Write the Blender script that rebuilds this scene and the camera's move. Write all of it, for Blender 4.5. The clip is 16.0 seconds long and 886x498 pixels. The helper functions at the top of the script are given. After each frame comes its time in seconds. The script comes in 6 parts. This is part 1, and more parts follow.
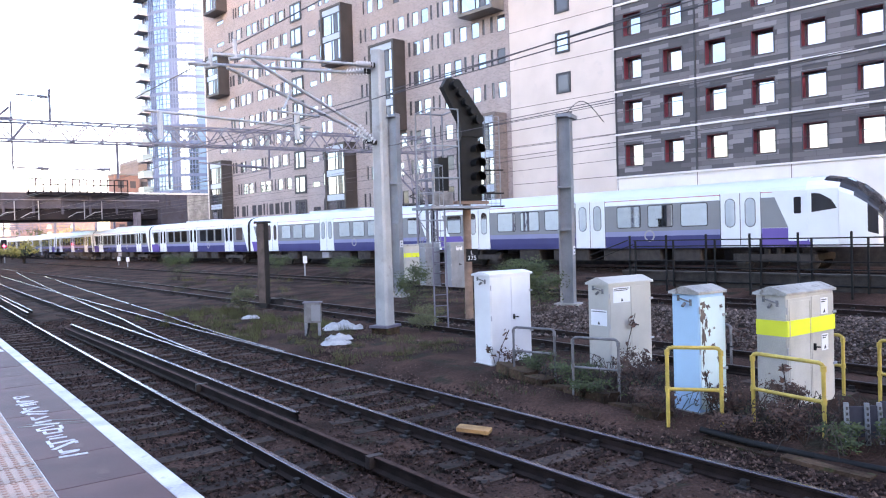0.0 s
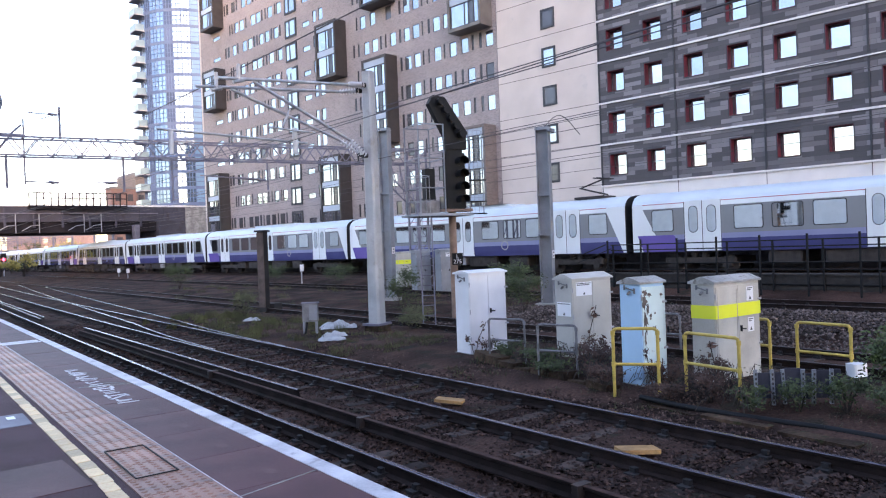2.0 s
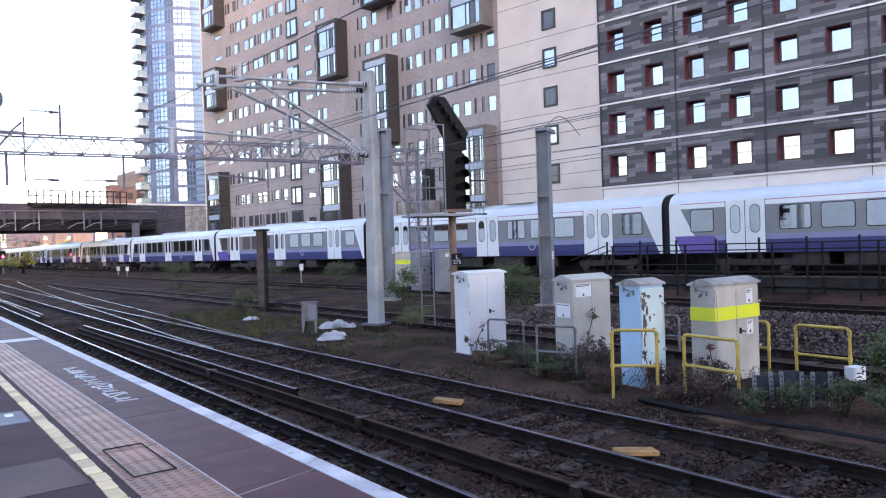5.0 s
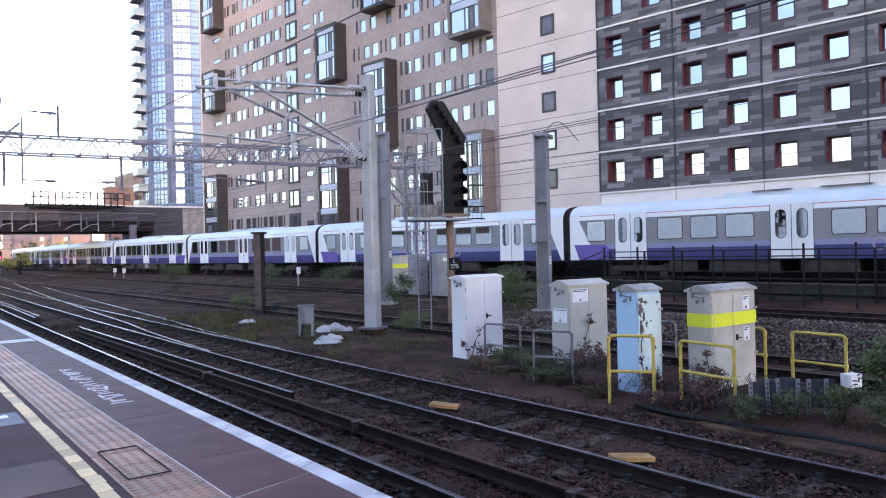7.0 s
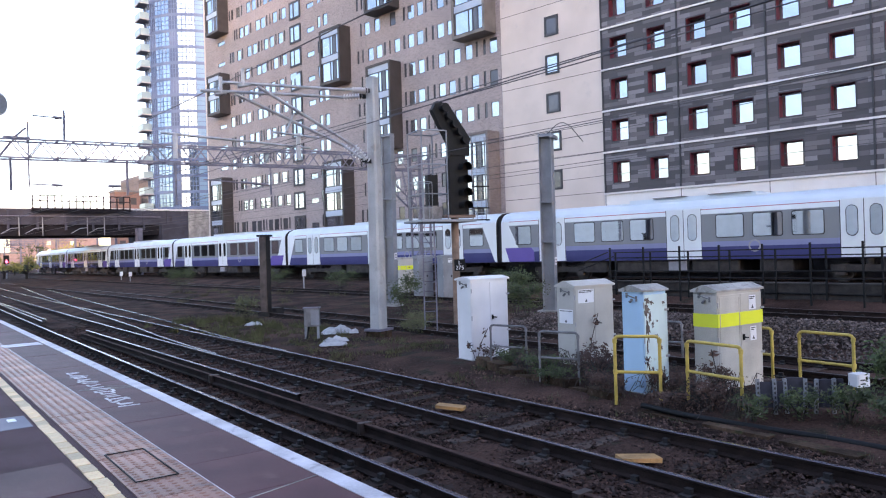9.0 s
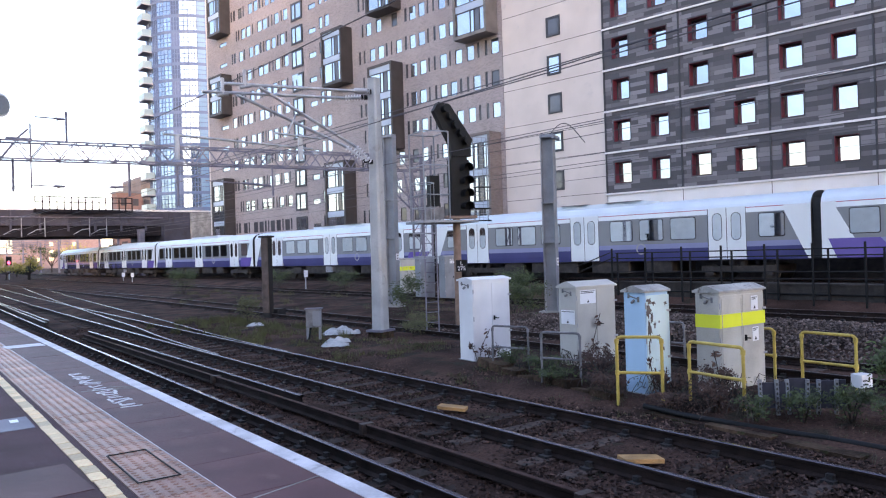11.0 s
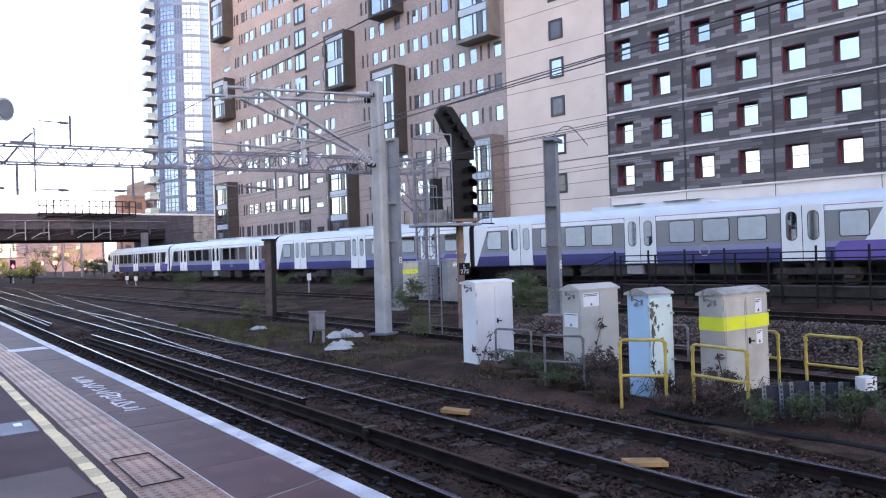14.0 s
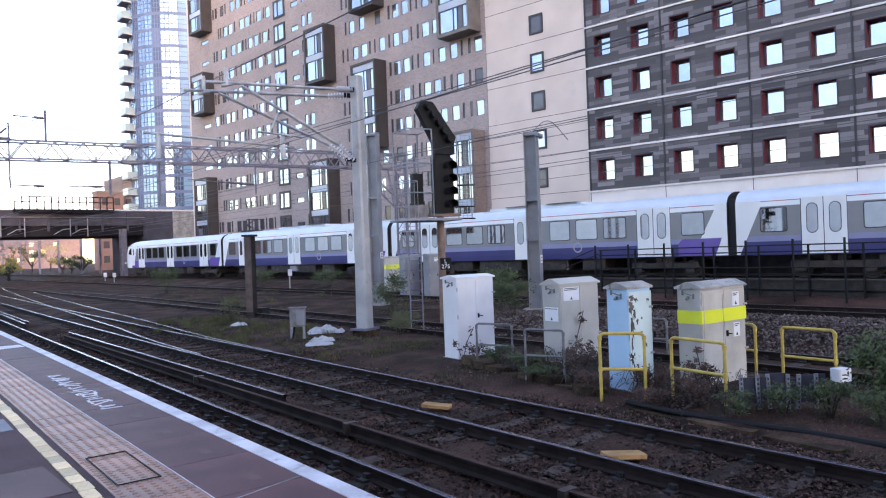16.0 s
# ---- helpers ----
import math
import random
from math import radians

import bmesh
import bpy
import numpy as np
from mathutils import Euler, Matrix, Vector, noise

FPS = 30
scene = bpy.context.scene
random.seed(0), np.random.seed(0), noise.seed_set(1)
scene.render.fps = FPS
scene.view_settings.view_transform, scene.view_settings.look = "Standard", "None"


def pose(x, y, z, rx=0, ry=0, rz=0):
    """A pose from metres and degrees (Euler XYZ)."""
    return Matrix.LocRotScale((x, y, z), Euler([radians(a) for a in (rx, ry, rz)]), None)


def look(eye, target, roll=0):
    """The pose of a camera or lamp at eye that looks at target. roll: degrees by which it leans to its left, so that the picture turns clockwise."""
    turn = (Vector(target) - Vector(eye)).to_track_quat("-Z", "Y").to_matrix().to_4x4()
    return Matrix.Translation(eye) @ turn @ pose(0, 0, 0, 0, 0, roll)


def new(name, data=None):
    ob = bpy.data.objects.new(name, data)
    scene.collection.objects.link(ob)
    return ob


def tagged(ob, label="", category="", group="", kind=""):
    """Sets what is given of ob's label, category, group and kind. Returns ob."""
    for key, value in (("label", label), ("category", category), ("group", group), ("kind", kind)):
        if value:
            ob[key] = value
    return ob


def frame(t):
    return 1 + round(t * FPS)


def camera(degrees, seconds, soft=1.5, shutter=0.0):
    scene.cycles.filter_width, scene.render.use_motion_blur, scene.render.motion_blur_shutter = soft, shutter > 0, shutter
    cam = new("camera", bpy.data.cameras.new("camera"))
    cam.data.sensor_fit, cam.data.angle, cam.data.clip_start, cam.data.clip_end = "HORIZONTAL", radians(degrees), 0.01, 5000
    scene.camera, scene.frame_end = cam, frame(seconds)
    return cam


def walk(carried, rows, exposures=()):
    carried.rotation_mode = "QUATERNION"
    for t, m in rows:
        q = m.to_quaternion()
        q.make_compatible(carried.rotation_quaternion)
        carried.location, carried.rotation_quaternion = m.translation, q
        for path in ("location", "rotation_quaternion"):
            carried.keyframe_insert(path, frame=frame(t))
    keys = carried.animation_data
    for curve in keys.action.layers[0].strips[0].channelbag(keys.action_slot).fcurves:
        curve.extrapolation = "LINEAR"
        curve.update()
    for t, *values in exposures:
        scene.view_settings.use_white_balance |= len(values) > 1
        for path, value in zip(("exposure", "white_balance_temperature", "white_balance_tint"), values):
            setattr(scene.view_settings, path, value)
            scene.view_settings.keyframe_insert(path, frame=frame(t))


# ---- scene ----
cam = camera(62.3, 16.0, soft=1.15)
PATH = [
    (0.0, 0.933, 1.541, 2.740, 88.955, 1.618, -39.950),
    (0.5, 0.076, 0.092, 2.561, 89.960, 2.084, -39.371),
    (1.0, 0.000, 0.000, 2.561, 89.895, 1.998, -39.869),
    (1.5, 0.000, 0.000, 2.561, 89.797, 2.173, -40.130),
    (2.0, 0.000, 0.000, 2.561, 89.767, 2.163, -40.262),
    (2.5, 0.000, 0.000, 2.561, 89.782, 2.296, -40.314),
    (3.0, 0.000, 0.000, 2.561, 89.807, 2.093, -40.291),
    (3.5, 0.000, 0.000, 2.561, 89.703, 2.119, -40.129),
    (4.0, 0.000, 0.000, 2.561, 89.681, 2.077, -39.982),
    (6.5, 0.000, 0.000, 2.561, 90.002, 1.225, -40.875),
    (7.0, 0.000, 0.000, 2.561, 90.116, 1.322, -40.492),
    (7.5, 0.000, 0.000, 2.561, 90.268, 1.271, -40.340),
    (8.0, 0.000, 0.000, 2.561, 90.318, 1.489, -40.292),
    (8.5, 0.000, 0.000, 2.561, 90.272, 1.598, -40.211),
    (9.0, 0.000, 0.000, 2.561, 90.244, 1.673, -40.081),
    (11.5, 0.000, 0.000, 2.561, 90.376, 1.702, -39.896),
    (12.0, 0.000, 0.000, 2.561, 90.575, 1.735, -39.850),
    (12.5, 0.000, 0.000, 2.561, 90.685, 1.895, -39.833),
    (13.0, 0.000, 0.000, 2.561, 90.719, 1.955, -39.812),
    (13.5, 0.000, 0.000, 2.561, 90.684, 1.990, -39.722),
    (14.0, 0.000, 0.000, 2.561, 90.551, 1.793, -39.706),
    (14.5, 0.000, 0.000, 2.561, 90.412, 1.727, -39.645),
    (15.0, 0.000, 0.000, 2.561, 90.257, 1.724, -39.723),
    (15.5, 0.000, 0.000, 2.561, 90.099, 1.815, -39.898),
    (16.0, 0.025, -0.012, 2.561, 90.111, 2.060, -41.125),
]
walk(cam, [(r[0], pose(*r[1:])) for r in PATH], exposures=[(0.0, 3.05, 7300, 31), (0.5, 2.90, 7300, 31), (1.0, 2.68, 7300, 31), (1.5, 2.54, 7300, 31), (16.0, 2.46, 7300, 31)])

# ---- world and sun ----
SUN_AZ, SUN_EL = 215.0, 10.0
world = bpy.data.worlds.new("sky")
scene.world = world
world.use_nodes = True
wt = world.node_tree
sky = wt.nodes.new("ShaderNodeTexSky")
sky.sky_type, sky.sun_disc = "NISHITA", False
sky.sun_elevation, sky.sun_rotation = radians(SUN_EL), radians(SUN_AZ)
sky.air_density, sky.dust_density, sky.ozone_density = 1.0, 0.7, 2.0
wt.nodes["Background"].inputs["Strength"].default_value = 0.18
wt.links.new(sky.outputs[0], wt.nodes["Background"].inputs["Color"])
sun = new("sun", bpy.data.lights.new("sun", "SUN"))
sun.data.energy, sun.data.angle, sun.data.color = 0.4, radians(0.6), (1.0, 0.86, 0.70)
sa, se = radians(SUN_AZ), radians(SUN_EL)
sun.matrix_world = look((0, 0, 60), (-60 * math.sin(sa) * math.cos(se), -60 * math.cos(sa) * math.cos(se), 60 - 60 * math.sin(se)))


# ---- materials ----
def mat(name, base, rough=0.7, metal=0.0, var=0.25, scale=3.0, fine=40.0, bump=0.15, second=None, stain=0.0, spec=0.5, rand=0.0, height=0.01, island=0.0):
    """Plain material: base colour varied by broad stains and fine grain, with a fine relief."""
    m = bpy.data.materials.new(name)
    m.use_nodes = True
    nt = m.node_tree
    p = nt.nodes["Principled BSDF"]
    p.inputs["Roughness"].default_value, p.inputs["Metallic"].default_value = rough, metal
    p.inputs["Specular IOR Level"].default_value = spec
    tc = nt.nodes.new("ShaderNodeTexCoord")

    def tex(s, detail):
        n = nt.nodes.new("ShaderNodeTexNoise")
        n.inputs["Scale"].default_value, n.inputs["Detail"].default_value = s, detail
        nt.links.new(tc.outputs["Object"], n.inputs["Vector"])
        return n

    def mix(kind, fac, a, b):
        n = nt.nodes.new("ShaderNodeMix")
        n.data_type, n.blend_type = "RGBA", kind
        for sock, v in ((n.inputs[0], fac), (n.inputs[6], a), (n.inputs[7], b)):
            if isinstance(v, bpy.types.NodeSocket):
                nt.links.new(v, sock)
            else:
                sock.default_value = v
        return n.outputs[2]

    def ramp(src, lo, hi):
        n = nt.nodes.new("ShaderNodeMapRange")
        n.inputs[1].default_value, n.inputs[2].default_value = lo, hi
        nt.links.new(src, n.inputs[0])
        return n.outputs[0]

    big, small = tex(scale, 5), tex(fine, 3)
    dark = tuple(c * (1 - var) for c in base) + (1,)
    col = mix("MIX", ramp(big.outputs[0], 0.35, 0.65), dark, tuple(min(1, c * (1 + var * 0.6)) for c in base) + (1,))
    if second:
        col = mix("MIX", ramp(tex(scale * 2.3, 6).outputs[0], 0.62 - stain, 0.72 - stain), col, tuple(second) + (1,))
    col = mix("OVERLAY", min(1, var * 1.2), col, small.outputs[0])
    if rand or island:
        oi = nt.nodes.new("ShaderNodeObjectInfo" if rand else "ShaderNodeNewGeometry")
        rand = rand or island
        hs = nt.nodes.new("ShaderNodeHueSaturation")
        mr = nt.nodes.new("ShaderNodeMapRange")
        mr.inputs[3].default_value, mr.inputs[4].default_value = 1 - rand, 1 + rand
        nt.links.new(oi.outputs["Random Per Island" if island else "Random"], mr.inputs[0])
        nt.links.new(mr.outputs[0], hs.inputs["Value"])
        nt.links.new(col, hs.inputs["Color"])
        col = hs.outputs[0]
    nt.links.new(col, p.inputs["Base Color"])
    if bump:
        b = nt.nodes.new("ShaderNodeBump")
        b.inputs["Strength"].default_value, b.inputs["Distance"].default_value = bump, height
        nt.links.new(small.outputs[0], b.inputs["Height"])
        nt.links.new(b.outputs[0], p.inputs["Normal"])
    return m


def glow(name, colour, strength):
    m = bpy.data.materials.new(name)
    m.use_nodes = True
    p = m.node_tree.nodes["Principled BSDF"]
    p.inputs["Base Color"].default_value = p.inputs["Emission Color"].default_value = (*colour, 1)
    p.inputs["Emission Strength"].default_value = strength
    return m


def pane_mat(name, tint, metal=0.75, rough=0.04, wave=0.03):
    """Coated reflecting glass, slightly wavy."""
    m = mat(name, tint, rough, metal, 0.12, 0.7, 0.9, wave, rand=0.18, height=0.05)
    return m


def brick_mat(name, c1, c2, mortar, width, high, bias=0.0, rough=0.85, axis="XZ", gap=0.01, stain=0.25):
    """Coursed wall: brick texture laid on the wall's own length and height, with grime."""
    m = bpy.data.materials.new(name)
    m.use_nodes = True
    nt = m.node_tree
    p = nt.nodes["Principled BSDF"]
    p.inputs["Roughness"].default_value = rough
    tc = nt.nodes.new("ShaderNodeTexCoord")
    sp, cb = nt.nodes.new("ShaderNodeSeparateXYZ"), nt.nodes.new("ShaderNodeCombineXYZ")
    nt.links.new(tc.outputs["Object"], sp.inputs[0])
    add = nt.nodes.new("ShaderNodeMath")
    nt.links.new(sp.outputs[0], add.inputs[0])
    nt.links.new(sp.outputs[1], add.inputs[1])
    nt.links.new(add.outputs[0], cb.inputs[0])
    nt.links.new(sp.outputs[2], cb.inputs[1])
    bk = nt.nodes.new("ShaderNodeTexBrick")
    nt.links.new(cb.outputs[0], bk.inputs["Vector"])
    for k, v in (("Color1", (*c1, 1)), ("Color2", (*c2, 1)), ("Mortar", (*mortar, 1)), ("Scale", 1.0), ("Mortar Size", gap), ("Bias", bias), ("Brick Width", width), ("Row Height", high)):
        bk.inputs[k].default_value = v
    ns = nt.nodes.new("ShaderNodeTexNoise")
    ns.inputs["Scale"].default_value, ns.inputs["Detail"].default_value = 0.35, 8
    nt.links.new(tc.outputs["Object"], ns.inputs["Vector"])
    mx = nt.nodes.new("ShaderNodeMix")
    mx.data_type, mx.blend_type = "RGBA", "OVERLAY"
    mx.inputs[0].default_value = stain
    nt.links.new(bk.outputs[0], mx.inputs[6])
    nt.links.new(ns.outputs[0], mx.inputs[7])
    nt.links.new(mx.outputs[2], p.inputs["Base Color"])
    b = nt.nodes.new("ShaderNodeBump")
    b.inputs["Strength"].default_value, b.inputs["Distance"].default_value = 0.3, 0.01
    nt.links.new(bk.outputs["Fac"], b.inputs["Height"])
    b.invert = True
    nt.links.new(b.outputs[0], p.inputs["Normal"])
    return m


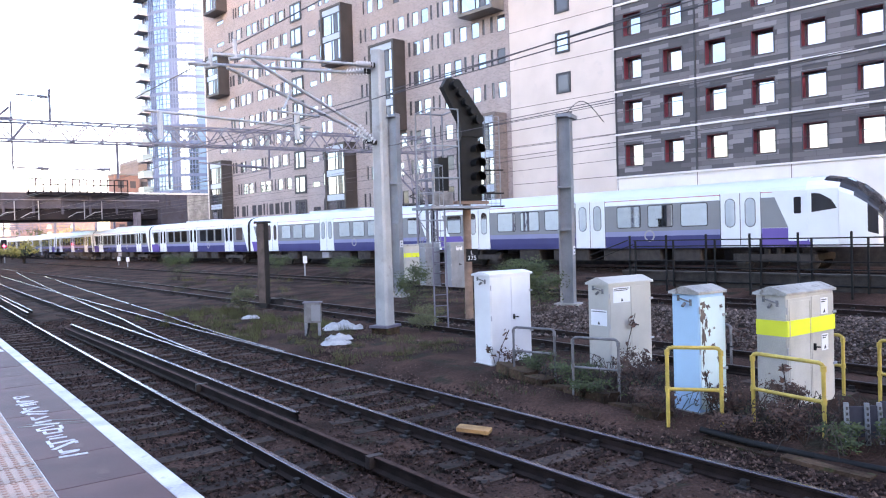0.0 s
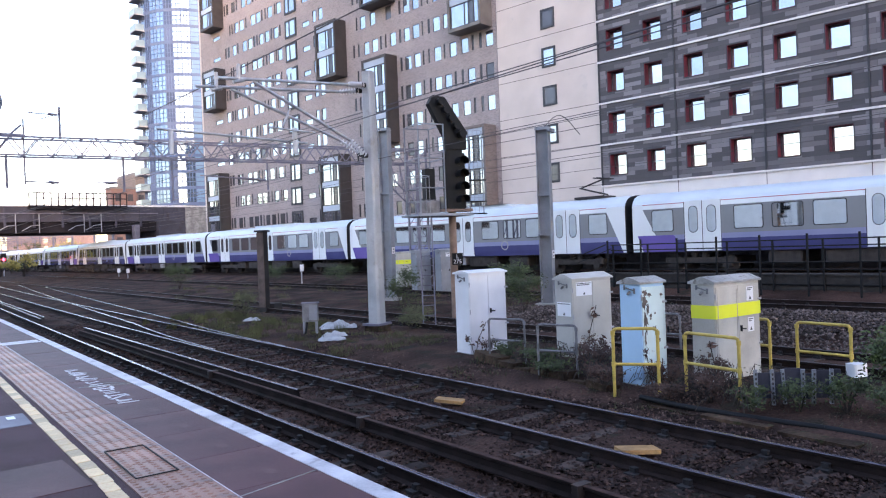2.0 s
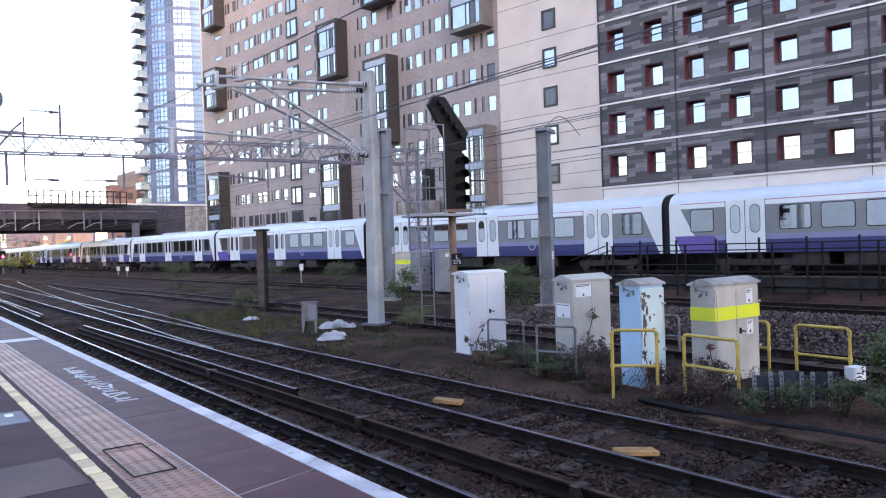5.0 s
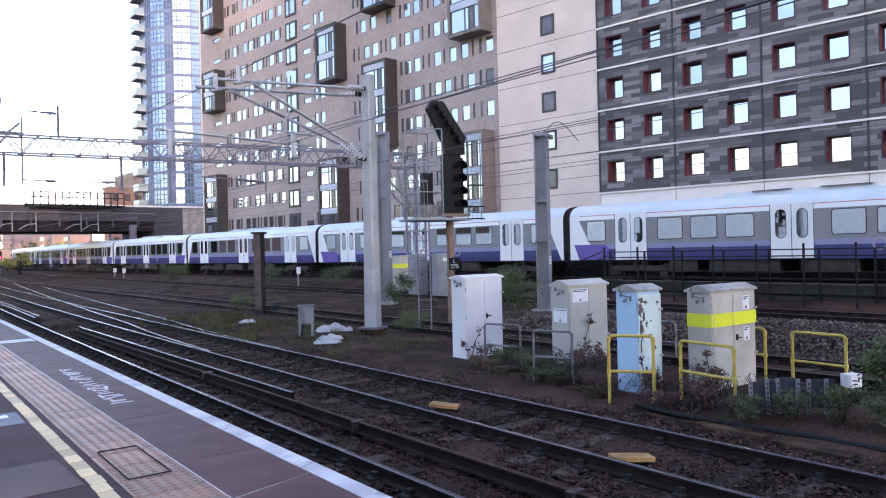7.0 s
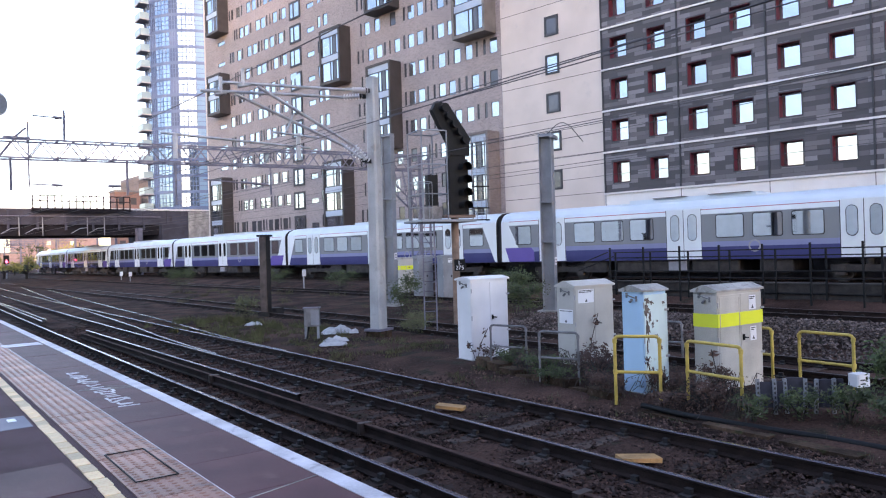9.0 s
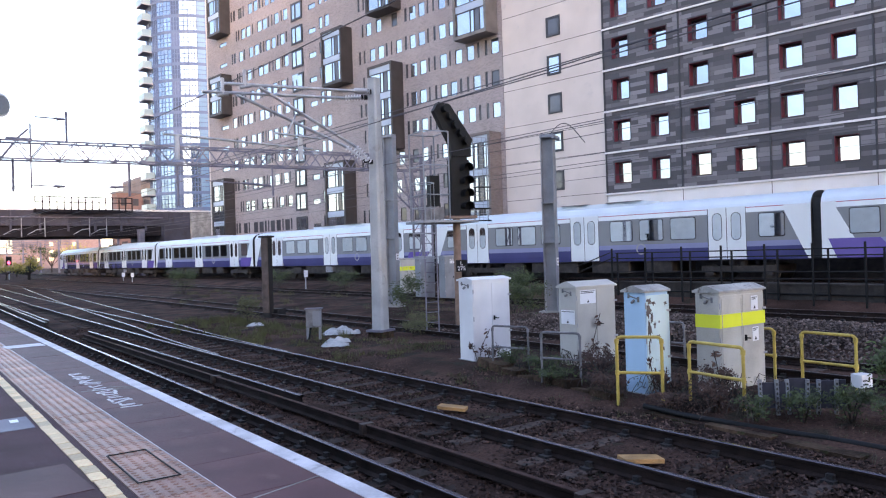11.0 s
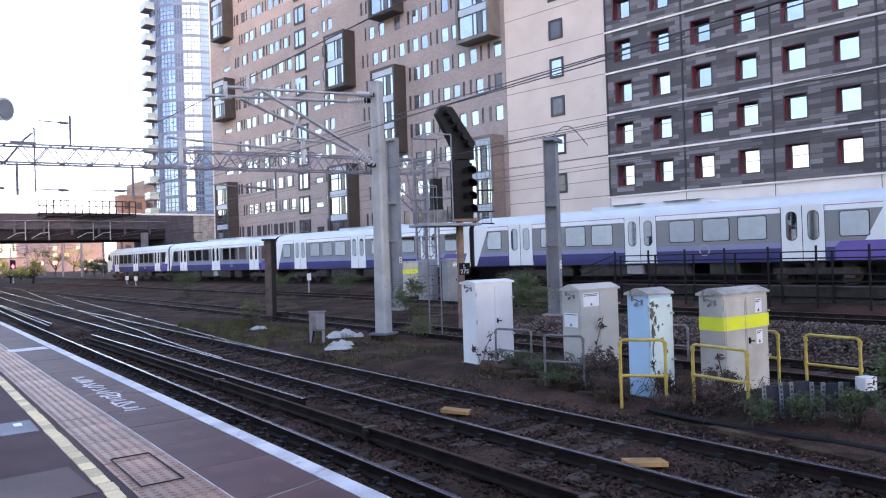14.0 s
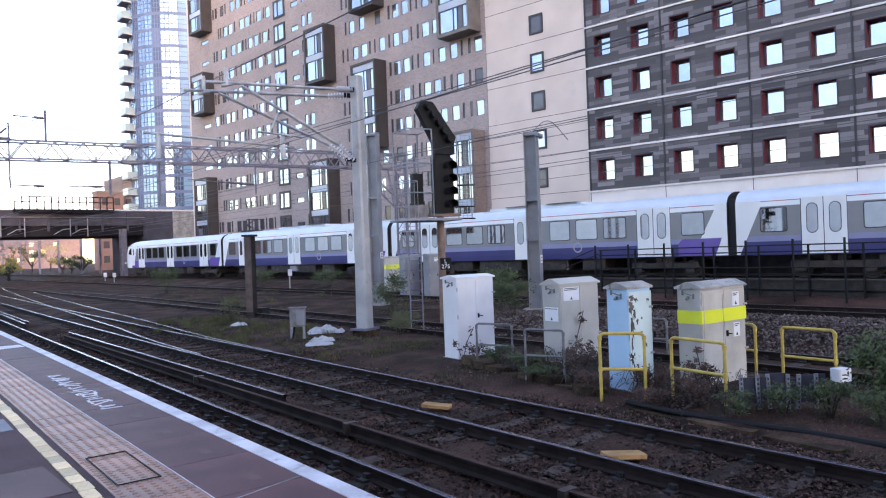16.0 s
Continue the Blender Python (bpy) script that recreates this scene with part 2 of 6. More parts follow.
M = {
    "earth": mat("earth_and_ballast", (0.062, 0.033, 0.025), 0.95, 0, 0.7, 0.6, 22, 0.9, (0.03, 0.027, 0.018), 0.06, height=0.05, spec=0.12),
    "stone": mat("ballast_stone", (0.054, 0.032, 0.027), 0.9, 0, 0.5, 9, 60, 0.4, island=0.75, spec=0.15),
    "stone_mid": mat("brown_cess_stone", (0.115, 0.072, 0.058), 0.9, 0, 0.5, 9, 60, 0.4, island=0.7, spec=0.15),
    "stone_light": mat("pale_ballast", (0.125, 0.095, 0.085), 0.9, 0, 0.5, 9, 60, 0.4, island=0.6, spec=0.15),
    "rail": mat("rusty_rail_web", (0.024, 0.015, 0.013), 0.85, 0.0, 0.4, 3, 50, 0.3, spec=0.15),
    "rail_top": mat("polished_rail_head", (0.088, 0.066, 0.082), 0.26, 0.35, 0.2, 4, 60, 0.05, spec=1.0),
    "rail_dull": mat("dull_rail_head", (0.05, 0.038, 0.036), 0.45, 0.2, 0.3, 4, 60, 0.2, spec=0.25),
    "rust": mat("rust", (0.066, 0.034, 0.027), 0.85, 0.0, 0.45, 5, 60, 0.4, spec=0.18),
    "sleeper": mat("weathered_sleeper", (0.064, 0.043, 0.036), 0.9, 0, 0.4, 4, 30, 0.5, (0.03, 0.025, 0.022), 0.1, rand=0.45, spec=0.15),
    "chair": mat("oily_chair_iron", (0.02, 0.017, 0.017), 0.8, 0.2, 0.3, 8, 60, 0.3),
    "board": mat("orange_timber_board", (0.42, 0.225, 0.085), 0.7, 0, 0.3, 5, 40, 0.3, rand=0.1),
    "tarmac": mat("dark_platform_tarmac", (0.086, 0.043, 0.047), 0.8, 0, 0.3, 1.1, 120, 0.5, (0.11, 0.062, 0.067), -0.02, spec=0.25),
    "slab": mat("mauve_platform_coping", (0.135, 0.057, 0.058), 0.6, 0, 0.34, 1.1, 110, 0.3, (0.165, 0.082, 0.080), 0.02, rand=0.16, spec=0.25),
    "tactile": mat("pink_tactile_paving", (0.36, 0.165, 0.108), 0.42, 0, 0.35, 2.2, 90, 0.25, (0.20, 0.125, 0.105), 0.05, rand=0.2),
    "white_line": mat("worn_white_paint", (0.66, 0.62, 0.63), 0.65, 0, 0.22, 3, 40, 0.2, (0.36, 0.32, 0.33), 0.0),
    "yellow_line": mat("worn_yellow_paint", (0.70, 0.49, 0.27), 0.6, 0, 0.3, 1.3, 40, 0.3, rand=0.3),
    "concrete": mat("grey_concrete", (0.33, 0.32, 0.31), 0.9, 0, 0.3, 1.5, 40, 0.3, (0.22, 0.21, 0.2), 0.03),
    "mast": mat("galvanised_mast", (0.42, 0.42, 0.42), 0.65, 0.25, 0.2, 1.2, 40, 0.15, (0.33, 0.32, 0.31), 0.02),
    "mast_dark": mat("dull_blue_grey_steel", (0.27, 0.285, 0.31), 0.6, 0.3, 0.2, 1.2, 40, 0.15),
    "steel": mat("galvanised_steel", (0.45, 0.45, 0.47), 0.5, 0.5, 0.25, 3, 60, 0.15),
    "truss": mat("weathered_lattice_steel", (0.17, 0.16, 0.20), 0.6, 0.2, 0.2, 2, 40, 0.1),
    "wire": mat("copper_wire", (0.09, 0.085, 0.09), 0.6, 0.5, 0.1, 3, 30, 0),
    "ceramic": mat("grey_insulator", (0.55, 0.53, 0.53), 0.35, 0, 0.15, 4, 40, 0.05),
    "black": mat("sooty_black_paint", (0.011, 0.011, 0.012), 0.6, 0, 0.3, 3, 50, 0.15, spec=0.2),
    "post_black": mat("tarred_timber", (0.016, 0.014, 0.014), 0.8, 0, 0.4, 3, 40, 0.4),
    "post_side": mat("rusty_brown_flank", (0.10, 0.07, 0.06), 0.8, 0, 0.4, 3, 40, 0.4),
    "signal_post": mat("rust_brown_post", (0.26, 0.17, 0.13), 0.8, 0, 0.3, 3, 40, 0.3),
    "bare_metal": mat("dull_bare_metal", (0.125, 0.098, 0.085), 0.8, 0, 0.4, 6, 60, 0.3, (0.05, 0.038, 0.033), 0.03),
    "cab_white": mat("chalky_white_paint", (0.76, 0.755, 0.765), 0.6, 0, 0.10, 1.2, 60, 0.06, (0.55, 0.53, 0.5), -0.1),
    "cab_grey": mat("warm_grey_paint", (0.50, 0.475, 0.43), 0.6, 0, 0.12, 1.5, 60, 0.06, (0.33, 0.31, 0.27), -0.04),
    "cab_beige": mat("weathered_beige_grey_paint", (0.52, 0.49, 0.44), 0.6, 0, 0.22, 1.5, 60, 0.06, (0.33, 0.31, 0.28), -0.02),
    "cab_blue": mat("pale_blue_paint", (0.40, 0.63, 0.82), 0.55, 0, 0.08, 1.2, 60, 0.06, (0.5, 0.62, 0.72), -0.06),
    "cab_mint": mat("peeling_pale_mint_paint", (0.62, 0.76, 0.76), 0.6, 0, 0.08, 2, 60, 0.15, (0.12, 0.09, 0.07), -0.02),
    "cab_roof": mat("dirty_cabinet_lid", (0.40, 0.38, 0.35), 0.6, 0, 0.3, 3, 50, 0.1, (0.16, 0.13, 0.11), 0.02),
    "lime": mat("lime_yellow_reflective_band", (0.80, 0.83, 0.04), 0.5, 0, 0.05, 2, 50, 0.02),
    "label": mat("white_label", (0.80, 0.80, 0.82), 0.5, 0, 0.05, 4, 50, 0),
    "ink": mat("dark_print", (0.05, 0.05, 0.05), 0.6, 0, 0.1, 4, 50, 0),
    "handrail": mat("yellow_handrail_paint", (0.58, 0.41, 0.09), 0.5, 0, 0.2, 5, 50, 0.1, (0.40, 0.27, 0.07), -0.03),
    "handrail_grey": mat("galvanised_handrail", (0.19, 0.185, 0.19), 0.65, 0.2, 0.35, 5, 50, 0.1),
    "leaf": mat("dark_green_leaf", (0.050, 0.074, 0.016), 0.65, 0, 0.45, 3, 20, 0, (0.06, 0.062, 0.026), 0.03),
    "leaf_dead": mat("dead_brown_leaf", (0.098, 0.048, 0.034), 0.8, 0, 0.4, 3, 20, 0, (0.028, 0.02, 0.018), 0.05),
    "grass": mat("rough_yellow_green_grass", (0.10, 0.105, 0.04), 0.8, 0, 0.4, 2, 20, 0, (0.13, 0.11, 0.06), 0.03),
    "leaf_yellow": mat("autumn_yellow_leaf", (0.36, 0.30, 0.07), 0.7, 0, 0.3, 2, 20, 0),
    "stem": mat("brown_stem", (0.040, 0.028, 0.022), 0.8, 0, 0.3, 5, 40, 0.2),
    "plastic": mat("crumpled_white_plastic_sheet", (0.42, 0.41, 0.40), 0.35, 0, 0.2, 4, 30, 0.3),
    "train_white": mat("train_white_paint", (0.73, 0.775, 0.79), 0.25, 0, 0.04, 0.8, 40, 0),
    "train_roof": mat("train_roof_white", (0.58, 0.66, 0.71), 0.4, 0, 0.06, 0.8, 30, 0),
    "train_grey": mat("train_grey_window_band", (0.215, 0.23, 0.245), 0.25, 0, 0.05, 0.8, 40, 0),
    "train_blue": mat("train_deep_blue_paint", (0.060, 0.066, 0.175), 0.22, 0, 0.06, 0.8, 40, 0),
    "train_lilac": mat("train_lilac_blue_paint", (0.225, 0.245, 0.40), 0.22, 0, 0.05, 0.8, 40, 0),
    "train_purple": mat("train_purple_paint", (0.135, 0.095, 0.34), 0.22, 0, 0.05, 0.8, 40, 0),
    "train_red": mat("train_red_line", (0.42, 0.10, 0.13), 0.4, 0, 0.05, 0.8, 40, 0),
    "train_glass": pane_mat("train_window_glass", (0.56, 0.60, 0.63), 1.0, 0.03, 0.0),
    "train_dark_glass": pane_mat("dark_windscreen_glass", (0.03, 0.03, 0.035), 0.0, 0.05, 0.0),
    "rubber": mat("black_rubber", (0.02, 0.02, 0.022), 0.8, 0, 0.2, 5, 30, 0.1),
    "under": mat("dusty_black_underframe", (0.042, 0.036, 0.034), 0.85, 0.1, 0.4, 3, 30, 0.3),
    "amber": glow("amber_destination_display", (1.0, 0.35, 0.08), 2.5),
    "red_light": glow("red_signal_light", (1.0, 0.03, 0.06), 6.0),
    "brick": brick_mat("brown_brick", (0.345, 0.288, 0.282), (0.225, 0.188, 0.19), (0.345, 0.31, 0.305), 0.225, 0.075),
    "clad": brick_mat("dark_grey_cladding_strips", (0.047, 0.043, 0.051), (0.25, 0.238, 0.26), (0.03, 0.03, 0.032), 1.35, 0.29, -0.3, 0.5, gap=0.006, stain=0.1),
    "beige": mat("beige_render_panel", (0.57, 0.505, 0.465), 0.8, 0, 0.08, 0.4, 30, 0.08, (0.49, 0.45, 0.425), 0.0),
    "white_band": mat("white_render", (0.70, 0.69, 0.68), 0.7, 0, 0.08, 0.5, 30, 0.05),
    "seam": mat("dark_seam", (0.10, 0.09, 0.085), 0.8, 0, 0.1, 2, 30, 0),
    "oriel": mat("dark_bronze_metal_panel", (0.050, 0.044, 0.044), 0.55, 0.2, 0.2, 0.8, 30, 0.05),
    # brick darkened for the low bay's shaded side; also the far dark wing
    "oriel_brown": brick_mat("shaded_and_dark_brown_brick", (0.19, 0.155, 0.145), (0.12, 0.098, 0.095), (0.18, 0.155, 0.15), 0.225, 0.075),
    "oriel_grey": mat("taupe_metal_panel", (0.16, 0.145, 0.135), 0.6, 0.1, 0.2, 0.8, 30, 0.05),
    "frame": mat("dark_window_frame", (0.035, 0.035, 0.042), 0.5, 0.2, 0.1, 2, 30, 0),
    "reveal": mat("dark_red_window_reveal", (0.13, 0.012, 0.028), 0.6, 0, 0.1, 2, 30, 0),
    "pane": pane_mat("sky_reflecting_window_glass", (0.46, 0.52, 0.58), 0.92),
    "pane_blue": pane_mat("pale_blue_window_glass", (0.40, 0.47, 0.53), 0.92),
    # darker copy of the window glass, with shade put into the tint
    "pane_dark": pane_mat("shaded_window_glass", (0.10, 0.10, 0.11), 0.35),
    # tower tints are lowered for shade; tower_bright has sky reflection in its tint
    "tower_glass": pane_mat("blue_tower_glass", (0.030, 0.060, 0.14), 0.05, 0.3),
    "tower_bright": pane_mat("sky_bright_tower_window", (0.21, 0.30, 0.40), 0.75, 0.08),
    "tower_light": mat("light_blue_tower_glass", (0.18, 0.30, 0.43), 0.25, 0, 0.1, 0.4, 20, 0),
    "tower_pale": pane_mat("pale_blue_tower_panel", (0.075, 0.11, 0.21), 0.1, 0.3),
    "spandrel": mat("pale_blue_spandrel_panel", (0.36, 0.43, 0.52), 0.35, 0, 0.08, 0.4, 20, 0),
    "tower_slab": mat("lavender_grey_tower_slab", (0.10, 0.145, 0.25), 0.7, 0, 0.1, 0.3, 20, 0),
    "balcony": mat("pale_green_balcony_glass", (0.20, 0.27, 0.29), 0.3, 0.1, 0.1, 0.5, 20, 0),
    # warm evening sunlight is put into the colours of these two far bricks
    "far_warm": brick_mat("far_sunlit_warm_brick", (0.27, 0.17, 0.15), (0.34, 0.23, 0.21), (0.28, 0.2, 0.19), 0.6, 0.2),
    "far_orange": brick_mat("sunlit_orange_brick", (0.20, 0.115, 0.10), (0.165, 0.10, 0.088), (0.18, 0.13, 0.12), 0.5, 0.15),
    "far_grey": mat("far_grey_wall", (0.30, 0.30, 0.33), 0.8, 0, 0.2, 0.2, 10, 0),
    # dark base carries the bridge's shade as well as its stains
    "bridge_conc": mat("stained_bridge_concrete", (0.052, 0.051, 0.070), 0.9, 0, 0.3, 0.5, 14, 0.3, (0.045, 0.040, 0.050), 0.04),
    "bridge_dark": mat("dark_bridge_girder_paint", (0.014, 0.012, 0.016), 0.8, 0.0, 0.3, 0.6, 20, 0.2, spec=0.2),
    "roofing": mat("grey_roofing", (0.16, 0.16, 0.17), 0.8, 0, 0.2, 0.5, 20, 0.1),
    "moss": mat("mossy_stone", (0.066, 0.040, 0.026), 0.95, 0, 0.6, 3, 18, 0.9, (0.045, 0.044, 0.02), 0.06, spec=0.15, rand=0.35, height=0.03),
}


# ---- mesh building ----
class Build:
    """Collects plain solids, each with its material, into one mesh."""

    def __init__(self):
        self.v, self.f, self.m, self.mats, self.smooth = [], [], [], [], []

    def slot(self, name):
        if name not in self.mats:
            self.mats.append(name)
        return self.mats.index(name)

    def add(self, verts, faces, name, smooth=False):
        n, s = len(self.v), self.slot(name)
        self.v += [tuple(p) for p in verts]
        for f in faces:
            self.f.append(tuple(i + n for i in f))
            self.m.append(s)
            self.smooth.append(smooth)
        return self

    def box(self, x0, x1, y0, y1, z0, z1, name, chamfer=0.0):
        if chamfer:
            c = chamfer
            ring = [(x0 + c, y0), (x1 - c, y0), (x1, y0 + c), (x1, y1 - c), (x1 - c, y1), (x0 + c, y1), (x0, y1 - c), (x0, y0 + c)]
            return self.prism(ring, z0, z1, name)
        p = [(x, y, z) for z in (z0, z1) for x, y in ((x0, y0), (x1, y0), (x1, y1), (x0, y1))]
        return self.add(p, [(3, 2, 1, 0), (4, 5, 6, 7), (0, 1, 5, 4), (1, 2, 6, 5), (2, 3, 7, 6), (3, 0, 4, 7)], name)

    def prism(self, ring, z0, z1, name, smooth=False):
        n = len(ring)
        p = [(x, y, z0) for x, y in ring] + [(x, y, z1) for x, y in ring]
        self.add(p, [tuple(range(n - 1, -1, -1)), tuple(range(n, 2 * n))], name)
        return self.add(p, [(i, (i + 1) % n, (i + 1) % n + n, i + n) for i in range(n)], name, smooth)

    def tube(self, a, b, r, name, n=8, r2=None, caps=True):
        a, b = Vector(a), Vector(b)
        d = (b - a).normalized()
        u = d.orthogonal().normalized()
        w = d.cross(u)
        r2 = r if r2 is None else r2
        p = []
        for q, k in ((a, r), (b, r2)):
            p += [q + (u * math.cos(2 * math.pi * i / n) + w * math.sin(2 * math.pi * i / n)) * k for i in range(n)]
        self.add(p, [(i, (i + 1) % n, (i + 1) % n + n, i + n) for i in range(n)], name, n > 5)
        if caps:
            self.add(p, [tuple(range(n - 1, -1, -1)), tuple(range(n, 2 * n))], name)
        return self

    def bar(self, a, b, w, h, name):
        """A flat bar from a to b, w wide across and h high."""
        a, b = Vector(a), Vector(b)
        d = (b - a).normalized()
        s = d.cross(Vector((0, 0, 1)))
        s = s.normalized() if s.length > 1e-4 else Vector((1, 0, 0))
        u = s.cross(d)
        p = [q + s * i * w / 2 + u * j * h / 2 for q in (a, b) for i, j in ((-1, -1), (1, -1), (1, 1), (-1, 1))]
        return self.add(p, [(3, 2, 1, 0), (4, 5, 6, 7), (0, 1, 5, 4), (1, 2, 6, 5), (2, 3, 7, 6), (3, 0, 4, 7)], name)

    def pipe(self, pts, r, name, n=8):
        for a, b in zip(pts[:-1], pts[1:]):
            self.tube(a, b, r, name, n)
        return self

    def plate(self, pts, y0, y1, name, axis=1):
        """A flat outline pts (along, up) given depth from y0 to y1 across."""
        n = len(pts)
        put = (lambda a, z, y: (a, y, z)) if axis == 1 else (lambda a, z, y: (y, a, z))
        p = [put(a, z, y) for y in (y0, y1) for a, z in pts]
        return self.add(p, [tuple(range(n)), tuple(range(2 * n - 1, n - 1, -1))] + [(i, i + n, (i + 1) % n + n, (i + 1) % n) for i in range(n)], name)

    def sweep(self, ring, line, names, closed=True):
        """A section ring of (across, up) points swept along line, a list of (x, y, z); names: the material of each side of the ring."""
        n, p = len(ring), []
        for i, c in enumerate(line):
            a, b = Vector(line[max(i - 1, 0)]), Vector(line[min(i + 1, len(line) - 1)])
            d = (b - a).normalized()
            s = Vector((d.y, -d.x, 0)).normalized()
            p += [Vector(c) + s * r + Vector((0, 0, z)) for r, z in ring]
        base = len(self.v)
        self.v += [tuple(q) for q in p]
        for j in range(n if closed else n - 1):
            k = (j + 1) % n
            for i in range(len(line) - 1):
                self.f.append((base + i * n + j, base + i * n + k, base + (i + 1) * n + k, base + (i + 1) * n + j))
                self.m.append(self.slot(names[j]))
                self.smooth.append(False)
        return self

    def ring(self, x0, x1, z0, z1, t, y0, y1, name):
        """A rectangular frame of bar width t, in one piece."""
        out, inn = ((x0, z0), (x1, z0), (x1, z1), (x0, z1)), ((x0 + t, z0 + t), (x1 - t, z0 + t), (x1 - t, z1 - t), (x0 + t, z1 - t))
        p = [(x, y, z) for y in (y0, y1) for x, z in out + inn]
        f = []
        for i in range(4):
            k = (i + 1) % 4
            f += [(i, k, k + 4, i + 4), (i + 8, i + 12, k + 12, k + 8), (i, i + 8, k + 8, k), (i + 4, k + 4, k + 12, i + 12)]
        return self.add(p, f, name)

    def mesh(self, name):
        me = bpy.data.meshes.new(name)
        me.from_pydata(self.v, [], self.f)
        for k in self.mats:
            me.materials.append(M[k])
        me.polygons.foreach_set("material_index", self.m)
        me.polygons.foreach_set("use_smooth", self.smooth)
        bm = bmesh.new()
        bm.from_mesh(me)
        loose = [v for v in bm.verts if not v.link_faces]
        bmesh.ops.delete(bm, geom=loose, context="VERTS")
        bmesh.ops.recalc_face_normals(bm, faces=bm.faces)
        bm.to_mesh(me)
        bm.free()
        me.update()
        return me


def part(name, b, parent=None, label="", at=None):
    """One mesh object under its thing, from a Build or from a mesh that it shares."""
    ob = new(name, b.mesh(name) if isinstance(b, Build) else b)
    if parent:
        ob.parent = parent
    if at is not None:
        ob.matrix_basis = at
    return tagged(ob, label)


def thing(name, at, label, category, group="", kind=""):
    ob = new(name)
    ob.matrix_basis = at
    return tagged(ob, label, category, group, kind)


def writing(name, body, size, at, parent, material, label=""):
    """Raised letters as a mesh."""
    cu = bpy.data.curves.new(name, "FONT")
    cu.body, cu.size, cu.extrude, cu.align_x = body, size, 0.002, "CENTER"
    tmp = new(name + "_curve", cu)
    me = bpy.data.meshes.new_from_object(tmp.evaluated_get(bpy.context.evaluated_depsgraph_get()))
    bpy.data.objects.remove(tmp)
    me.materials.clear()
    me.materials.append(M[material])
    return part(name, me, parent, label, at)


rng = np.random.default_rng(7)


def leaves(b, centre, size, n, leaf, name, squash=1.0, droop=0.0):
    """n small bent leaves spread through an uneven lump."""
    c, s = np.array(centre), np.array(size)
    k = rng.normal(size=(n, 3))
    k /= np.linalg.norm(k, axis=1)[:, None]
    k *= (rng.random((n, 1)) ** 0.45) * (0.75 + 0.35 * np.sin(k[:, :1] * 5 + k[:, 1:2] * 7))
    for q in c + k * s:
        d = Vector(rng.normal(size=3)).normalized()
        w = d.orthogonal().normalized() * leaf * 0.22
        l = leaf * (0.6 + 0.8 * rng.random())
        t = Vector(q) + d * l * 0.5 - Vector((0, 0, droop * l))
        q = Vector(q)
        b.add([q - d * l * 0.5, q + w, t, q - w], [(0, 1, 2), (0, 2, 3)], name)
    return b


def grass_tuft(b, x, y, z, r, n, h, name):
    for _ in range(n):
        a, q = rng.random() * 6.28, r * rng.random() ** 0.5
        px, py = x + q * math.cos(a), y + q * math.sin(a)
        l = h * (0.4 + 0.7 * rng.random())
        dx, dy = rng.normal(size=2) * l * 0.35
        w = 0.012
        b.add([(px - w, py, z), (px + w, py + w, z), (px + dx, py + dy, z + l)], [(0, 1, 2)], name)
    return b


# ---- the plan: lines of the tracks and the platform edge, as x at y ----
def rail_d(y):
    return 4.45 + 0.05 * y + 0.0002 * y * y


def rail_a(y):
    return 8.08 + 0.045 * y + 0.00022 * y * y


def turnout(y):
    return 0.0 if y < 16 else 0.048 * (y - 16) * min(1.0, (y - 16) / 12.0)


def rail_3(y):
    return 13.1 + 0.035 * y


def rail_4(y):
    return 21.4 + 0.02 * y


def train_side(y):
    """x of the near flank of a train on the raised line: a gentle S that starts parallel to the dark block."""
    k = min(max(y, -10.0), 95.0)
    c = 32.057 - 0.09255 * k + 8.65e-5 * k * k + 3.444e-6 * k ** 3
    return c + (y - k) * (-0.09255 + 1.73e-4 * k + 1.0332e-5 * k * k)


LINE_Y = np.arange(-140.0, 300.0, 1.0)
LINE_X = np.array([train_side(y) for y in LINE_Y])
LINE_S = np.concatenate([[0.0], np.cumsum(np.hypot(np.diff(LINE_X), np.diff(LINE_Y)))])
LINE_S -= np.interp(0.0, LINE_Y, LINE_S)


def train_line(s, off=1.395):
    """Point of the raised line's centre at s metres along it."""
    y = float(np.interp(s, LINE_S, LINE_Y))
    b = (train_side(y + 0.5) - train_side(y - 0.5))
    k = off / math.hypot(1, b)
    return Vector((train_side(y) + k, y - b * k, 0))


def ground_z(x, y):
    steps = ((-60, 0.0), (9.3, 0.0), (10.2, 0.12), (12.2, 0.14), (12.8, 0.1), (15.5, 0.1), (17.5, 0.32), (20.0, 0.30), (23.6, 0.34), (25.3, 0.70), (31, 0.72), (34, 0.9), (80, 1.0))
    for (a, za), (b, zb) in zip(steps[:-1], steps[1:]):
        if a <= x < b:
            return za + (zb - za) * (x - a) / (b - a)
    return 1.0 if x > 0 else 0.0


def build_ground():
    xs = [-3000, -800, -250, -80, -30, -10, -4] + list(np.arange(0, 34.01, 0.4)) + [38, 46, 70, 150, 400, 1200, 3000]
    ys = [-3000, -800, -250, -80, -30, -12, -6] + list(np.arange(-3, 40, 0.5)) + list(np.arange(40, 110, 2.5)) + [115, 130, 160, 220, 350, 800, 3000]
    v, f = [], []
    for y in ys:
        for x in xs:
            z = ground_z(x, y)
            if 2 < x < 26 and -3 <= y < 60:
                z += 0.05 * noise.noise(Vector((x * 0.7, y * 0.7, 0))) + 0.03 * noise.noise(Vector((x * 2.1, y * 2.1, 3)))
                z -= 0.03 if x < 9.3 else 0.0
            v.append((x, y, z))
    w = len(xs)
